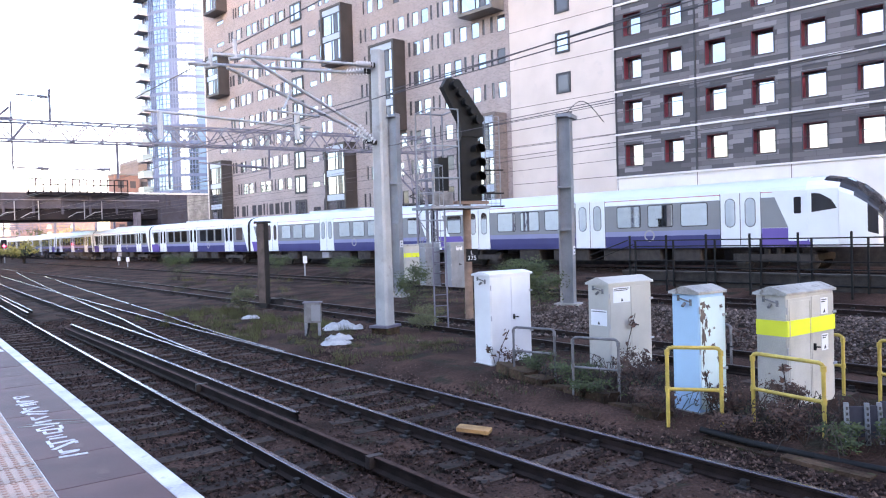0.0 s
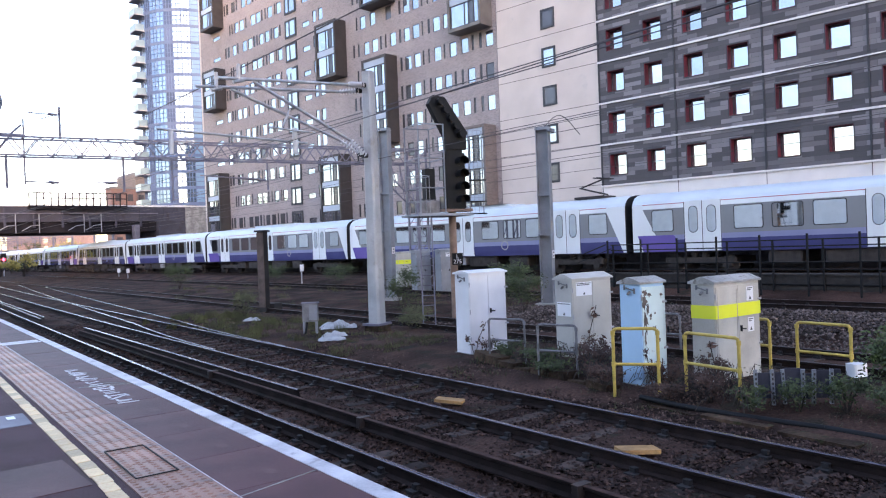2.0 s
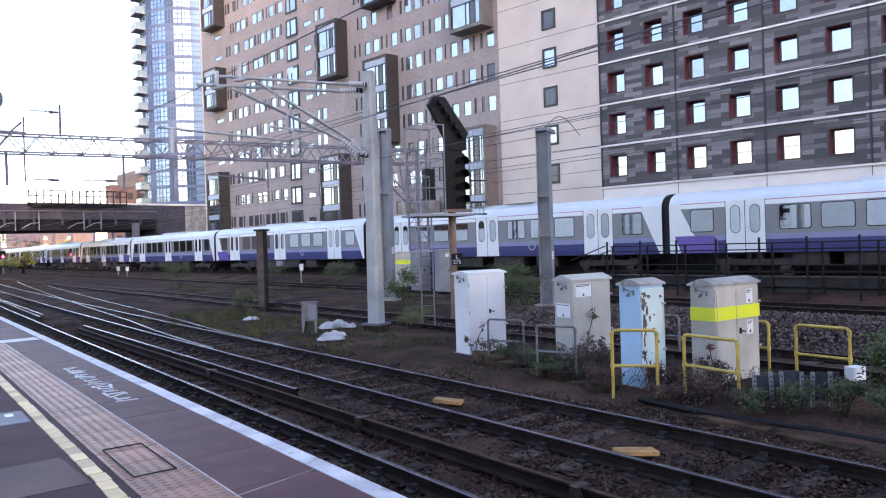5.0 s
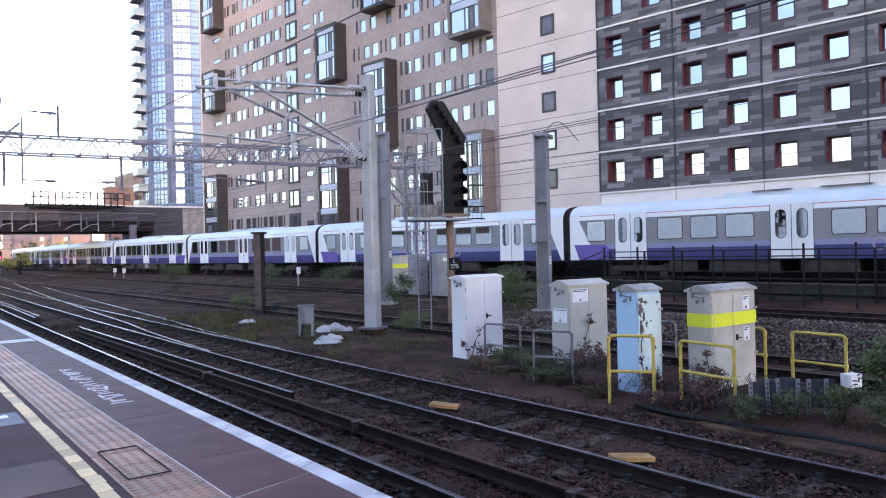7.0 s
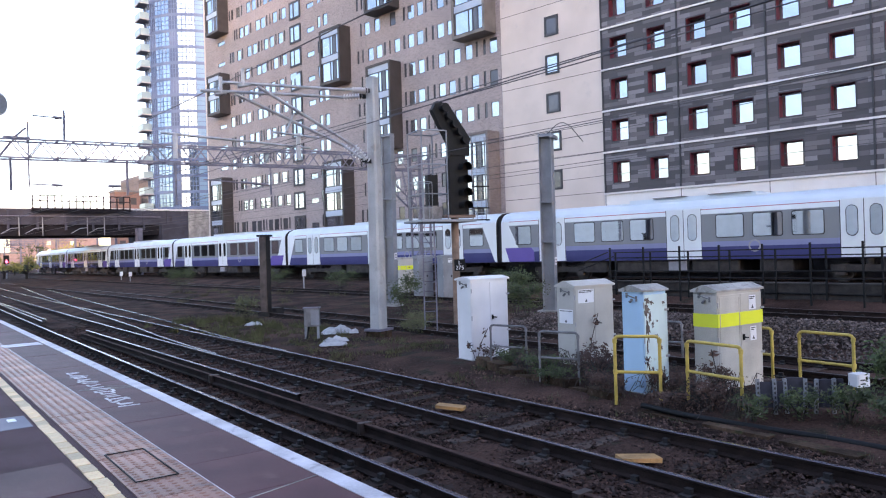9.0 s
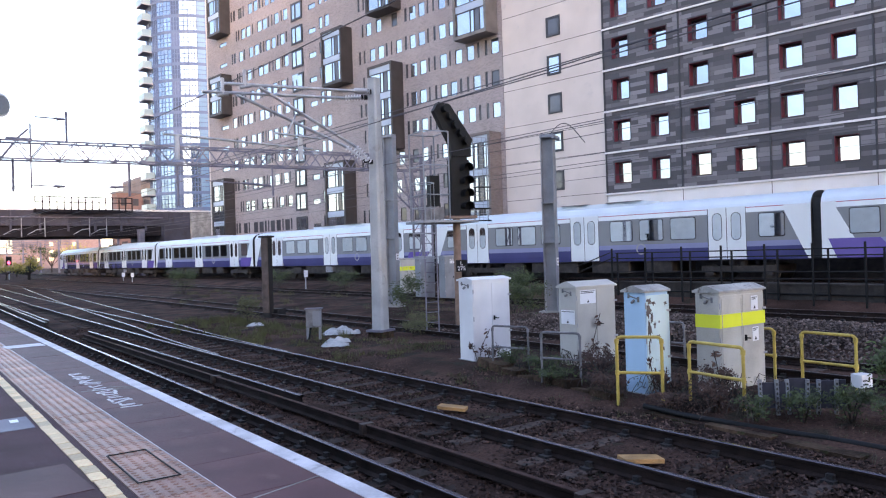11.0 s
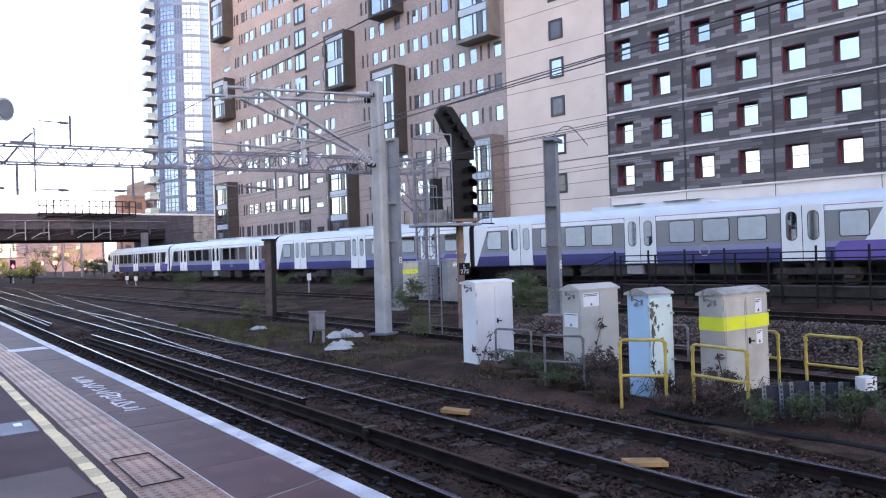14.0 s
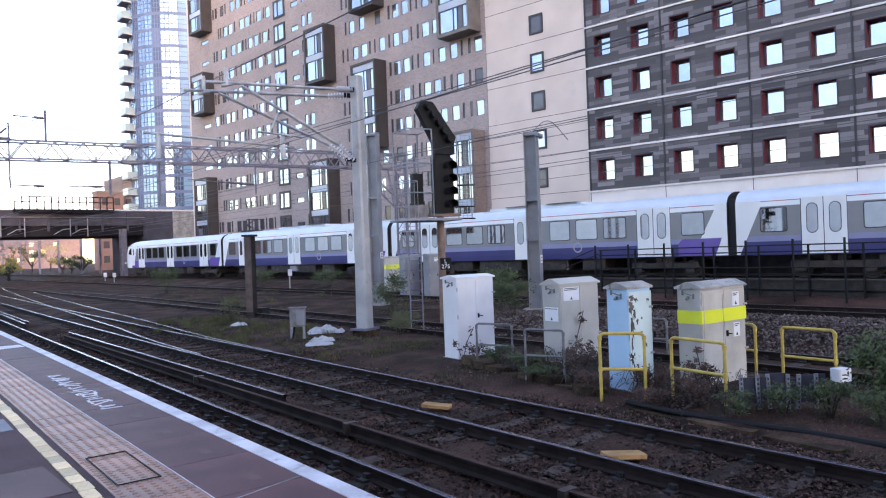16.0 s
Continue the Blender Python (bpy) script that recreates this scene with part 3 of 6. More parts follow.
    for j in range(len(ys) - 1):
        for i in range(w - 1):
            f.append((j * w + i, j * w + i + 1, (j + 1) * w + i + 1, (j + 1) * w + i))
    me = bpy.data.meshes.new("ground")
    me.from_pydata(v, [], f)
    me.materials.append(M["earth"])
    me.polygons.foreach_set("use_smooth", [True] * len(f))
    tagged(new("ground", me), "dark brown earth and dirty ballast between the railway tracks", "ground", kind="structure")


def stones(name, count, place, size, material, label):
    """Loose stones as one sheet of small uneven lumps."""
    shapes = []
    for _ in range(6):
        k = np.array([(1, 0, 0), (-1, 0, 0), (0, 1, 0), (0, -1, 0), (0, 0, 1), (0, 0, -1)], float)
        k = k * (0.6 + 0.6 * rng.random((6, 1))) + rng.normal(size=(6, 3)) * 0.16
        shapes.append(k * np.array([1, 1, 0.75]))
    faces = np.array([(0, 2, 4), (2, 1, 4), (1, 3, 4), (3, 0, 4), (2, 0, 5), (1, 2, 5), (3, 1, 5), (0, 3, 5)])
    vs, fs = [], []
    for i in range(count):
        x, y, z = place()
        s = size * (0.55 + 0.8 * rng.random())
        a = rng.random() * 6.28
        r = np.array([[math.cos(a), -math.sin(a), 0], [math.sin(a), math.cos(a), 0], [0, 0, 1]])
        vs.append(shapes[i % 6] @ r.T * s + np.array([x, y, z]))
        fs.append(faces + 6 * i)
    me = bpy.data.meshes.new(name)
    me.from_pydata(np.concatenate(vs).tolist(), [], np.concatenate(fs).tolist())
    me.materials.append(M[material])
    return tagged(new(name, me), label, "ballast", kind="stuff")


RAIL = [(-0.07, 0.0), (0.07, 0.0), (0.07, 0.015), (0.015, 0.035), (0.012, 0.11), (0.035, 0.125), (0.035, 0.152), (0.026, 0.158), (-0.026, 0.158), (-0.035, 0.152), (-0.035, 0.125), (-0.012, 0.11), (-0.015, 0.035), (-0.07, 0.015)]


def rail_names(top):
    return ["rail"] * 6 + [top] * 3 + ["rail"] * 5


def rail_part(track, x_of, y0, y1, z, top="rail_top", step=2.0, label=""):
    n = max(2, int((y1 - y0) / step))
    line = [(x_of(y0 + (y1 - y0) * i / n), y0 + (y1 - y0) * i / n, z) for i in range(n + 1)]
    return part("rail", Build().sweep(RAIL, line, rail_names(top)), track, label)


SLEEPER = Build().box(-1.3, 1.3, -0.125, 0.125, -0.16, 0.0, "sleeper", 0.012)
CHAIRS = Build()
for sx in (-0.7525, 0.7525):
    CHAIRS.prism([(sx - 0.17, -0.07), (sx + 0.17, -0.07), (sx + 0.17, 0.07), (sx - 0.17, 0.07)], 0.0, 0.03, "chair")
    for k in (-1, 1):
        CHAIRS.box(min(sx + k * 0.04, sx + k * 0.105), max(sx + k * 0.04, sx + k * 0.105), -0.045, 0.045, 0.03, 0.085, "chair", 0.012)


def sleepers(track, far_x, y0, y1, z, step=0.68, slope=0.05, long=1.0):
    sl, ch = SLEEPER.mesh("sleeper"), CHAIRS.mesh("rail_chair")
    y = y0
    i = 0
    while y < y1:
        x = far_x(y) - 0.7525
        turn = math.degrees(-math.atan(slope)) + rng.normal() * 0.5
        s = part("sleeper", sl, track, at=pose(x, y, z - 0.005 + rng.normal() * 0.008, 0, 0, turn) @ Matrix.Diagonal((long, 1, 1, 1)))
        if y < 60:
            part("rail_chair", ch, s)
        y += step
        i += 1


def build_tracks():
    t1 = thing("railway_track", pose(0, 0, 0), "running line beside the platform with polished rail heads", "railway track", "railway tracks", "structure")
    rail_part(t1, rail_d, -8, 120, 0.0)
    rail_part(t1, lambda y: rail_d(y) - 1.505, -8, 120, 0.0)
    sleepers(t1, rail_d, -2, 40, -0.005)
    t2 = thing("railway_track", pose(0, 0, 0), "second running line with a turnout branching off ahead", "railway track", "railway tracks", "structure")
    rail_part(t2, rail_a, -8, 150, 0.0)
    rail_part(t2, lambda y: rail_a(y) - 1.505, -8, 150, 0.0)
    rail_part(t2, lambda y: rail_a(y) + turnout(y) + 0.075, 17, 150, 0.0, label="bright outer turnout rail")
    rail_part(t2, lambda y: rail_a(y) + turnout(y) - 1.43, 18, 150, 0.0, label="bright inner turnout rail")
    sleepers(t2, rail_a, -2, 60, -0.005, long=1.0)
    t3 = thing("railway_track", pose(0, 0, 0), "siding with dull rails behind the lineside cabinets", "railway track", "railway tracks", "structure")
    rail_part(t3, rail_3, -8, 130, 0.10, "rail_dull")
    rail_part(t3, lambda y: rail_3(y) + 1.505, -8, 130, 0.10, "rail_dull")
    sleepers(t3, lambda y: rail_3(y) + 1.505, -2, 60, 0.10, 0.75, 0.035)
    t4 = thing("railway_track", pose(0, 0, 0), "dull running line beyond the ballast heap", "railway track", "railway tracks", "structure")
    rail_part(t4, rail_4, -8, 130, 0.31, "rail_dull")
    rail_part(t4, lambda y: rail_4(y) + 1.505, -8, 130, 0.31, "rail_dull")
    sleepers(t4, lambda y: rail_4(y) + 1.505, -2, 60, 0.31, 0.75, 0.02)
    t5 = thing("railway_track", pose(0, 0, 0), "raised running line that carries the passenger train", "railway track", "railway tracks", "structure")
    for k in (-0.7525, 0.7525):
        line = [tuple(train_line(float(q), 1.395 + k) + Vector((0, 0, 0.72))) for q in range(-130, 280, 5)]
        part("rail", Build().sweep(RAIL, line, rail_names("rail_dull")), t5)
    sleepers(t5, lambda y: train_line(y).x + 0.7525, 0, 60, 0.72, 1.0, -0.07)
    # two spare rails lying between the lines, bolted end to end
    spare = thing("spare_rail", pose(0, 0, 0), "rusty brown spare rail lying between two tracks", "rail", "spare rails")
    rail_part(spare, lambda y: 5.34 + 0.043 * y, -6, 26.6, 0.05, "rust")
    clip = Build().box(-0.1, 0.1, -0.05, 0.05, 0.04, 0.185, "rail_dull", 0.01).mesh("fishplate")
    for y in (8.6, 4.6, 14.4):
        part("fishplate", clip, spare, at=pose(5.34 + 0.043 * y, y, 0.03, 0, 0, -3))
    spare2 = thing("spare_rail", pose(0, 0, 0), "spare rail with a bright worn head lying beside another", "rail", "spare rails")
    rail_part(spare2, lambda y: 5.62 + 0.046 * y, 11.2, 27.6, 0.05, "rail_top")
    blades = thing("switch_rail", pose(0, 0, 0), "loose bright switch rails ending between two lines", "rail", "spare rails")
    rail_part(blades, lambda y: 7.15 + 0.066 * (y - 35), 35, 90, 0.02)
    rail_part(blades, lambda y: 6.75 + 0.070 * (y - 33), 34, 90, 0.02)
    # trackside boards
    for x, y, a, l in ((7.62, 8.98, -57, 0.46), (7.25, 5.16, -30, 0.50)):
        bd = part("timber_board", Build().box(-l / 2, l / 2, -0.11, 0.11, 0, 0.05, "board", 0.01), at=pose(x, y, 0.05, 0, 4, a))
        tagged(bd, "short orange timber board lying between the rails", "board", "orange boards")


def build_platform():
    far = 130.0

    def strip(o0, o1, y0, y1, z0, z1, name):
        b = Build()
        n = max(1, int((y1 - y0) / 10))
        for i in range(n):
            a, c = y0 + (y1 - y0) * i / n, y0 + (y1 - y0) * (i + 1) / n
            p = [(o + 0.05 * y, y, z) for z in (z0, z1) for o, y in ((o0, a), (o1, a), (o1, c), (o0, c))]
            b.add(p, [(3, 2, 1, 0), (4, 5, 6, 7), (0, 1, 5, 4), (1, 2, 6, 5), (2, 3, 7, 6), (3, 0, 4, 7)], name)
        return b

    pf = thing("platform", pose(0, 0, 0), "station platform with mauve coping slabs and a white edge line", "platform", kind="structure")
    part("platform_core", strip(-6.0, 2.28, -30, far, -0.02, 1.03, "concrete"), pf)
    part("tarmac_surface", strip(-6.0, 1.08, -30, far, 1.03, 1.062, "tarmac"), pf, "dark tarmac surface")
    part("tarmac_gap", strip(1.185, 1.237, -30, far, 1.03, 1.060, "tarmac"), pf)
    part("far_yellow_line", strip(1.08, 1.185, 24, far, 1.03, 1.066, "yellow_line"), pf, "worn yellow painted line")
    part("yellow_line_bed", strip(1.08, 1.185, -30, 24, 1.03, 1.056, "tarmac"), pf)
    part("white_edge_line", strip(2.315, 2.45, -30, far, 0.90, 1.070, "white_line"), pf, "white painted platform edge")
    part("edge_wall", strip(2.20, 2.32, -30, far, -0.02, 0.9, "bridge_dark"), pf)
    part("far_tactile", strip(1.24, 1.70, 26, far, 1.03, 1.066, "tactile"), pf)
    part("far_coping", strip(1.704, 2.313, 26, far, 1.03, 1.064, "slab"), pf)
    # coping slabs and tactile blocks, each its own piece
    turn = pose(0, 0, 0, 0, 0, math.degrees(-math.atan(0.05)))
    slab = Build().box(1.706, 2.312, 0.004, 0.896, -0.03, 0.0, "slab", 0.006).mesh("coping_slab")
    for i in range(-6, 29):
        y = i * 0.9
        part("coping_slab", slab, pf, at=Matrix.Translation((0.05 * y, y, 1.064 + rng.normal() * 0.0012)) @ turn)
    yb = Build().box(1.082, 1.183, 0.006, 0.214, -0.03, 0.0, "yellow_line", 0.012).mesh("yellow_block")
    for i in range(-10, 109):
        y = i * 0.22
        part("yellow_block", yb, pf, "worn yellow painted block", at=Matrix.Translation((0.05 * y + rng.normal() * 0.003, y, 1.066 + rng.normal() * 0.0015)) @ turn)
    tb = Build().box(1.240, 1.698, 0.006, 0.394, -0.03, 0.0, "tactile", 0.004)
    for i in range(6):
        for j in range(6):
            cx, cy = 1.240 + 0.458 * (i + 0.5) / 6, 0.40 * (j + 0.5) / 6
            ring = [(cx + 0.024 * math.cos(k * math.pi / 3), cy + 0.024 * math.sin(k * math.pi / 3)) for k in range(6)]
            top = [(cx + 0.014 * math.cos(k * math.pi / 3), cy + 0.014 * math.sin(k * math.pi / 3)) for k in range(6)]
            tb.add([(x, y, 0) for x, y in ring] + [(x, y, 0.006) for x, y in top], [(k, (k + 1) % 6, (k + 1) % 6 + 6, k + 6) for k in range(6)] + [(6, 7, 8, 9, 10, 11)], "tactile")
    tb = tb.mesh("tactile_block")
    for i in range(-12, 65):
        y = i * 0.40
        part("tactile_block", tb, pf, at=Matrix.Translation((0.05 * y, y, 1.064 + rng.normal() * 0.001)) @ turn)
    # white stencilled marks that cannot be read, and a white end bar
    marks = thing("platform_marking", pose(0, 0, 0), "worn white stencilled words on the coping slabs", "marking", kind="structure")
    y = 10.6
    b, y, o = Build(), 7.95, 1.98
    while y < 10.95:
        x, l = o + 0.05 * y, 0.075 + 0.05 * rng.random()
        a, c = (0.105, 0.105) if rng.random() < 0.4 else (0.07, 0.07)
        lean = 0.05 * rng.normal()
        b.bar((x - a, y + lean, 1.0675), (x + c, y - lean, 1.0675), 0.044, 0.003, "white_line")
        for k in range(int(rng.random() * 3)):
            u = x + (-a, c, 0.0)[k] * 0.9
            b.bar((u, y, 1.0673), (u + 0.01, y + l, 1.0673), 0.03, 0.003, "white_line")
        if rng.random() < 0.6:
            b.bar((x - 0.07, y + l, 1.0671), (x + 0.06, y + l + lean, 1.0671), 0.024, 0.003, "white_line")
        y += l + (0.045 if rng.random() < 0.8 else 0.13)
    part("worn_letters", b, marks)
    part("white_bar", Build().box(2.42, 3.05, 15.2, 15.7, 1.066, 1.071, "white_line"), marks, "white painted bar across the coping")
    part("pale_joint", strip(1.6995, 1.7045, -6, 26, 1.05, 1.0675, "white_line"), pf, "thin pale mortar line beside the tactile paving")
    for y, l in ((9.30, 0.58), (9.36, 0.5), (9.44, 0.34)):
        part("pale_joint", Build().bar((2.34 - l + 0.05 * y, y + 0.02, 1.0665), (2.30 + 0.05 * y, y - 0.24, 1.0665), 0.010, 0.005, "concrete"), pf, "pale scuffed slab joint")
    # a sunk inspection cover in the tactile strip and a drain grate
    part("inspection_cover", Build().ring(0, 0.29, 0, 0.90, 0.008, -0.004, 0.004, "black"), pf, "dark gap round a tactile inspection cover", at=pose(1.56, 5.13, 1.0745, 0, 0, -3) @ pose(0, 0, 0, -90))
    grate = part("drain_grate", Build().box(0, 0.56, 0, 0.62, 1.05, 1.068, "truss", 0.01), pf, "blue-grey drain grate", at=pose(0.87, 7.66, 0, 0, 0, -3))
    part("grate_plate", Build().box(0.40, 0.47, 0.36, 0.50, 1.068, 1.072, "label"), grate, "small white plate")
    part("pale_joint", Build().bar((1.90, 4.28, 1.0665), (2.56, 4.42, 1.0665), 0.006, 0.006, "concrete"), pf, "pale mortar joint")
    # manhole-like covers and slabs on the tarmac
    for x0, x1, y0, y1 in ((-0.6, 1.325, 5.25, 6.08),):
        part("paving_patch", Build().box(x0, x1, y0, y1, 1.0, 1.0665, "slab", 0.01), pf, "pale concrete patch")


# ---- buildings ----
FACADE = -6.25
FX, FY = 45.8 * math.cos(radians(FACADE)), -45.8 * math.sin(radians(FACADE))
FACADE_AT = pose(FX, FY, 0, 0, 0, 90 - FACADE)
HINGE = FACADE_AT @ Vector((36.7, 0, 0))
BROWN_AT = pose(HINGE.x, HINGE.y, 0, 0, 0, 90 + 4.4)


def pierced(x0, x1, z0, z1, holes, name, thick=0.4, y=0.0):
    """A wall band from x0 to x1 and z0 to z1, in one piece, with openings (x0, x1, z0, z1) right through it."""
    xs = sorted({x0, x1, *(h[0] for h in holes), *(h[1] for h in holes)})
    zs = sorted({z0, z1, *(h[2] for h in holes), *(h[3] for h in holes)})
    nx, nz = len(xs), len(zs)
    solid = np.ones((nx + 1, nz + 1), bool)
    solid[0, :] = solid[-1, :] = solid[:, 0] = solid[:, -1] = False
    for h in holes:
        solid[xs.index(h[0]) + 1:xs.index(h[1]) + 1, zs.index(h[2]) + 1:zs.index(h[3]) + 1] = False
    p = [(x, yy, z) for yy in (y, y - thick) for x in xs for z in zs]
    far, f = nx * nz, []
    for i in range(1, nx):
        for j in range(1, nz):
            if not solid[i, j]:
                continue
            a, b, c, d = (i - 1) * nz + j - 1, i * nz + j - 1, i * nz + j, (i - 1) * nz + j
            f += [(a, b, c, d), (a + far, d + far, c + far, b + far)]
            for di, dj, u, w in ((-1, 0, a, d), (1, 0, b, c), (0, -1, a, b), (0, 1, d, c)):
                if not solid[i + di, j + dj]:
                    f.append((u, w, w + far, u + far))
    return Build().add(p, f, name)


def window_mesh(w, h, bars=(), frame=0.06, name="frame"):
    b = Build().ring(0, w, 0, h, frame, -0.08, 0.0, name)
    for x in bars:
        b.box(x - frame / 2, x + frame / 2, -0.07, -0.005, frame, h - frame, name)
    return b.mesh("window_frame")


def pane_mesh(w, h, name):
    return Build().box(0.03, w - 0.03, -0.05, -0.035, 0.03, h - 0.03, name).mesh("pane")


def put_window(house, cache, x, z, w, h, depth, glass="pane", bars=(), tilt=0.0, frame=0.06):
    key = (round(w, 2), round(h, 2), glass, bars)
    if key not in cache:
        cache[key] = (window_mesh(w, h, bars, frame), pane_mesh(w, h, glass))
    win = part("window", cache[key][0], house, at=pose(x, -depth, z))
    part("pane", cache[key][1], win, at=pose(0, 0, 0, rng.normal() * 0.5 + tilt, 0, rng.normal() * 0.4))


def build_dark_block():
    house = thing("hotel_block", FACADE_AT, "dark grey strip-clad block with red window reveals and white floor bands", "building")
    cache = {}
    x0, x1 = -30.2, 27.6
    rows = [6.36 + 2.92 * i for i in range(11)]
    joints = [27.53 - 5.66 * i for i in range(11)]
    for z in rows:
        holes = []
        for j in joints[:-1]:
            for w0 in (j - 1.95, j - 4.8):
                holes.append((w0, w0 + 1.28, z + 0.74, z + 2.2))
        part("storey_wall", pierced(x0, x1, z, z + 2.92, holes, "clad", 0.62), house, "dark grey horizontal cladding strips")
        for h in holes:
            put_window(house, cache, h[0], h[2], 1.28, 1.46, 0.50, "pane_blue", tilt=-7.0 if rng.random() < 0.09 else 0.0, frame=0.05)
    rv = Build().ring(0.0, 1.28, 0.0, 1.46, 0.02, -0.52, 0.012, "reveal").mesh("window_reveal")
    sur = Build().ring(-0.055, 1.335, -0.06, 1.52, 0.054, -0.02, 0.03, "frame").mesh("window_surround")
    for z in rows:
        for j in joints[:-1]:
            for w0 in (j - 1.95, j - 4.8):
                r = part("window_reveal", rv, house, "dark red window reveal", at=pose(w0, 0, z + 0.74))
                part("window_surround", sur, r)
    band = Build().box(x0, x1, -0.02, 0.10, -0.06, 0.06, "white_band").mesh("floor_band")
    for z in rows:
        part("floor_band", band, house, "white floor band", at=pose(0, 0, z))
    post = Build().box(-0.05, 0.05, -0.02, 0.07, 6.36, 38.4, "frame").mesh("joint_trim")
    for j in joints:
        part("joint_trim", post, house, at=pose(j, 0, 0))
    base = Build().box(x0, x1 + 0.0, -0.45, 0.0, 0, 6.29, "white_band")
    part("base_wall", base, house, "white rendered base wall")
    seam = Build().box(-0.02, 0.02, 0.0, 0.012, 1, 6.29, "seam").mesh("panel_joint")
    for j in joints:
        part("panel_joint", seam, house, at=pose(j, 0, 0))
    part("core", Build().box(x0, x1, -16, -0.63, 0, 38.4, "far_grey"), house)
    part("roof", Build().box(x0, x1, -16, 0.02, 38.44, 39, "roofing"), house)

    stair = thing("stair_tower", FACADE_AT, "beige rendered stair tower with one column of dark-framed windows", "building")
    cache = {}
    a0, a1 = 27.62, 36.66
    z = 1.0
    holes = [(31.15, 32.4, 7.0 + 2.9 * i, 8.5 + 2.9 * i) for i in range(12)]
    zs = [1.0, 6.3] + [9.2 + 2.9 * i for i in range(11)]
    for i, z in enumerate(zs[:-1]):
        inside = [h for h in holes if z <= h[2] and h[3] <= zs[i + 1]]
        part("storey_wall", pierced(a0, a1, z, zs[i + 1], inside, "beige", 0.4), stair, "beige render with thin dark seams")
        for h in inside:
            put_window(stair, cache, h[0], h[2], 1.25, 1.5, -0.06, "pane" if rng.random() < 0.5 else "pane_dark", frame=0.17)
    sm = Build().box(a0, a1, 0.0, 0.01, -0.02, 0.02, "seam").mesh("render_seam")
    for z in zs[1:]:
        part("render_seam", sm, stair, at=pose(0, 0, z + 0.2))
    part("core", Build().box(a0, a1, -16, -0.42, 0, 38, "beige"), stair)
    part("roof", Build().box(a0, a1, -16, 0.05, 38.02, 38.6, "roofing"), stair)


ODD_WIDE = ((0.36, 1.18), (3.08, 3.9), (4.47, 5.29), (6.29, 7.15), (8.89, 9.7), (10.08, 10.95), (12.6, 13.4), (14.9, 15.7), (16.4, 17.2))
ODD_SLIM = ((1.59, 1.88), (2.47, 2.72), (5.8, 6.0), (7.67, 7.9), (8.4, 8.63), (11.28, 11.6), (13.8, 14.05), (14.4, 14.65), (17.6, 17.85))
EVEN_WIDE = ((0.38, 1.22), (2.43, 3.27), (5.13, 5.94), (6.33, 7.18), (8.94, 9.8), (10.18, 10.98), (12.07, 12.87), (14.62, 15.48), (15.91, 16.73))
EVEN_SLIM = ((1.63, 1.9), (3.71, 3.98), (4.54, 4.81), (7.57, 7.85), (8.43, 8.65), (11.33, 11.63), (13.39, 13.6), (14.07, 14.34), (17.4, 17.65), (18.1, 18.4))
LEFT_WIDE = ((42.58, 43.5), (40.07, 41.05), (38.84, 39.84), (36.28, 37.28), (35.12, 36.15), (32.64, 33.61), (30.86, 31.78))
LEFT_SLIM = ((41.96, 42.28), (41.42, 41.73), (38.18, 38.47), (34.63, 34.95), (33.94, 34.22), (31.96, 32.23))
LEFT_WIDE_B = ((40.73, 41.62), (38.32, 39.27), (37.06, 38.02), (34.63, 35.52), (33.39, 34.3), (31.54, 32.5))
LEFT_SLIM_B = ((43.05, 43.45), (42.31, 42.85), (40.18, 40.53), (36.42, 36.83), (35.85, 36.13), (32.8, 33.11), (31.04, 31.34))
MID_WIDE = ((23.2, 24.0), (24.4, 25.0))
ORIELS = ((43.57, 46.84, 2.0, 12.4), (43.57, 46.84, 20.2, 25.1), (43.57, 46.84, 30.1, 35.2), (19.45, 22.79, 2.0, 11.95), (19.45, 22.79, 19.6, 25.1), (19.45, 22.79, 32.7, 38.0), (12.03, 15.5, 12.2, 20.1), (12.03, 15.5, 25.0, 32.6), (0.43, 4.06, 1.0, 12.1), (0.43, 4.06, 20.0, 27.8))


def build_brown_block():
    house = thing("apartment_block", BROWN_AT, "tall brown brick block with boxed dark bay windows", "building")
    cache = {}
    part_h = 2.58

    def covered(x0, x1, z0, z1):
        return any(x0 < o1 + 0.1 and x1 > o0 - 0.1 and z0 < oz1 + 0.1 and z1 > oz0 - 0.1 for o0, o1, oz0, oz1 in ORIELS)

    for k in range(-3, 13):
        zb = 10.78 + part_h * k
        odd = k % 2 == 1
        holes = []
        wide = (ODD_WIDE + LEFT_WIDE) if odd else (EVEN_WIDE + LEFT_WIDE_B)
        slim = (ODD_SLIM + LEFT_SLIM) if odd else (EVEN_SLIM + LEFT_SLIM_B)
        for x0, x1 in wide + MID_WIDE:
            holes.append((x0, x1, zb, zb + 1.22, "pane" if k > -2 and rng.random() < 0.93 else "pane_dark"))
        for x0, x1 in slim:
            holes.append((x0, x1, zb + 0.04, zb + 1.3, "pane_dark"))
        holes.append((25.6, 26.9, zb - 0.1, zb + 0.45, "pane"))
        holes.append((27.96, 30.05, zb - 0.62, zb + 1.32, "pane"))
        holes.append((44.6, 46.4, zb + 0.15, zb + 0.62, "pane"))
        holes = [h for h in holes if not covered(*h[:4])]
        part("storey_wall", pierced(0, 49.6, zb - 0.65, zb + part_h - 0.65, [h[:4] for h in holes], "brick", 0.35), house, "brown brick wall")
        for x0, x1, z0, z1, g in holes:
            big = x1 - x0 > 1.9 and z1 - z0 > 1.5
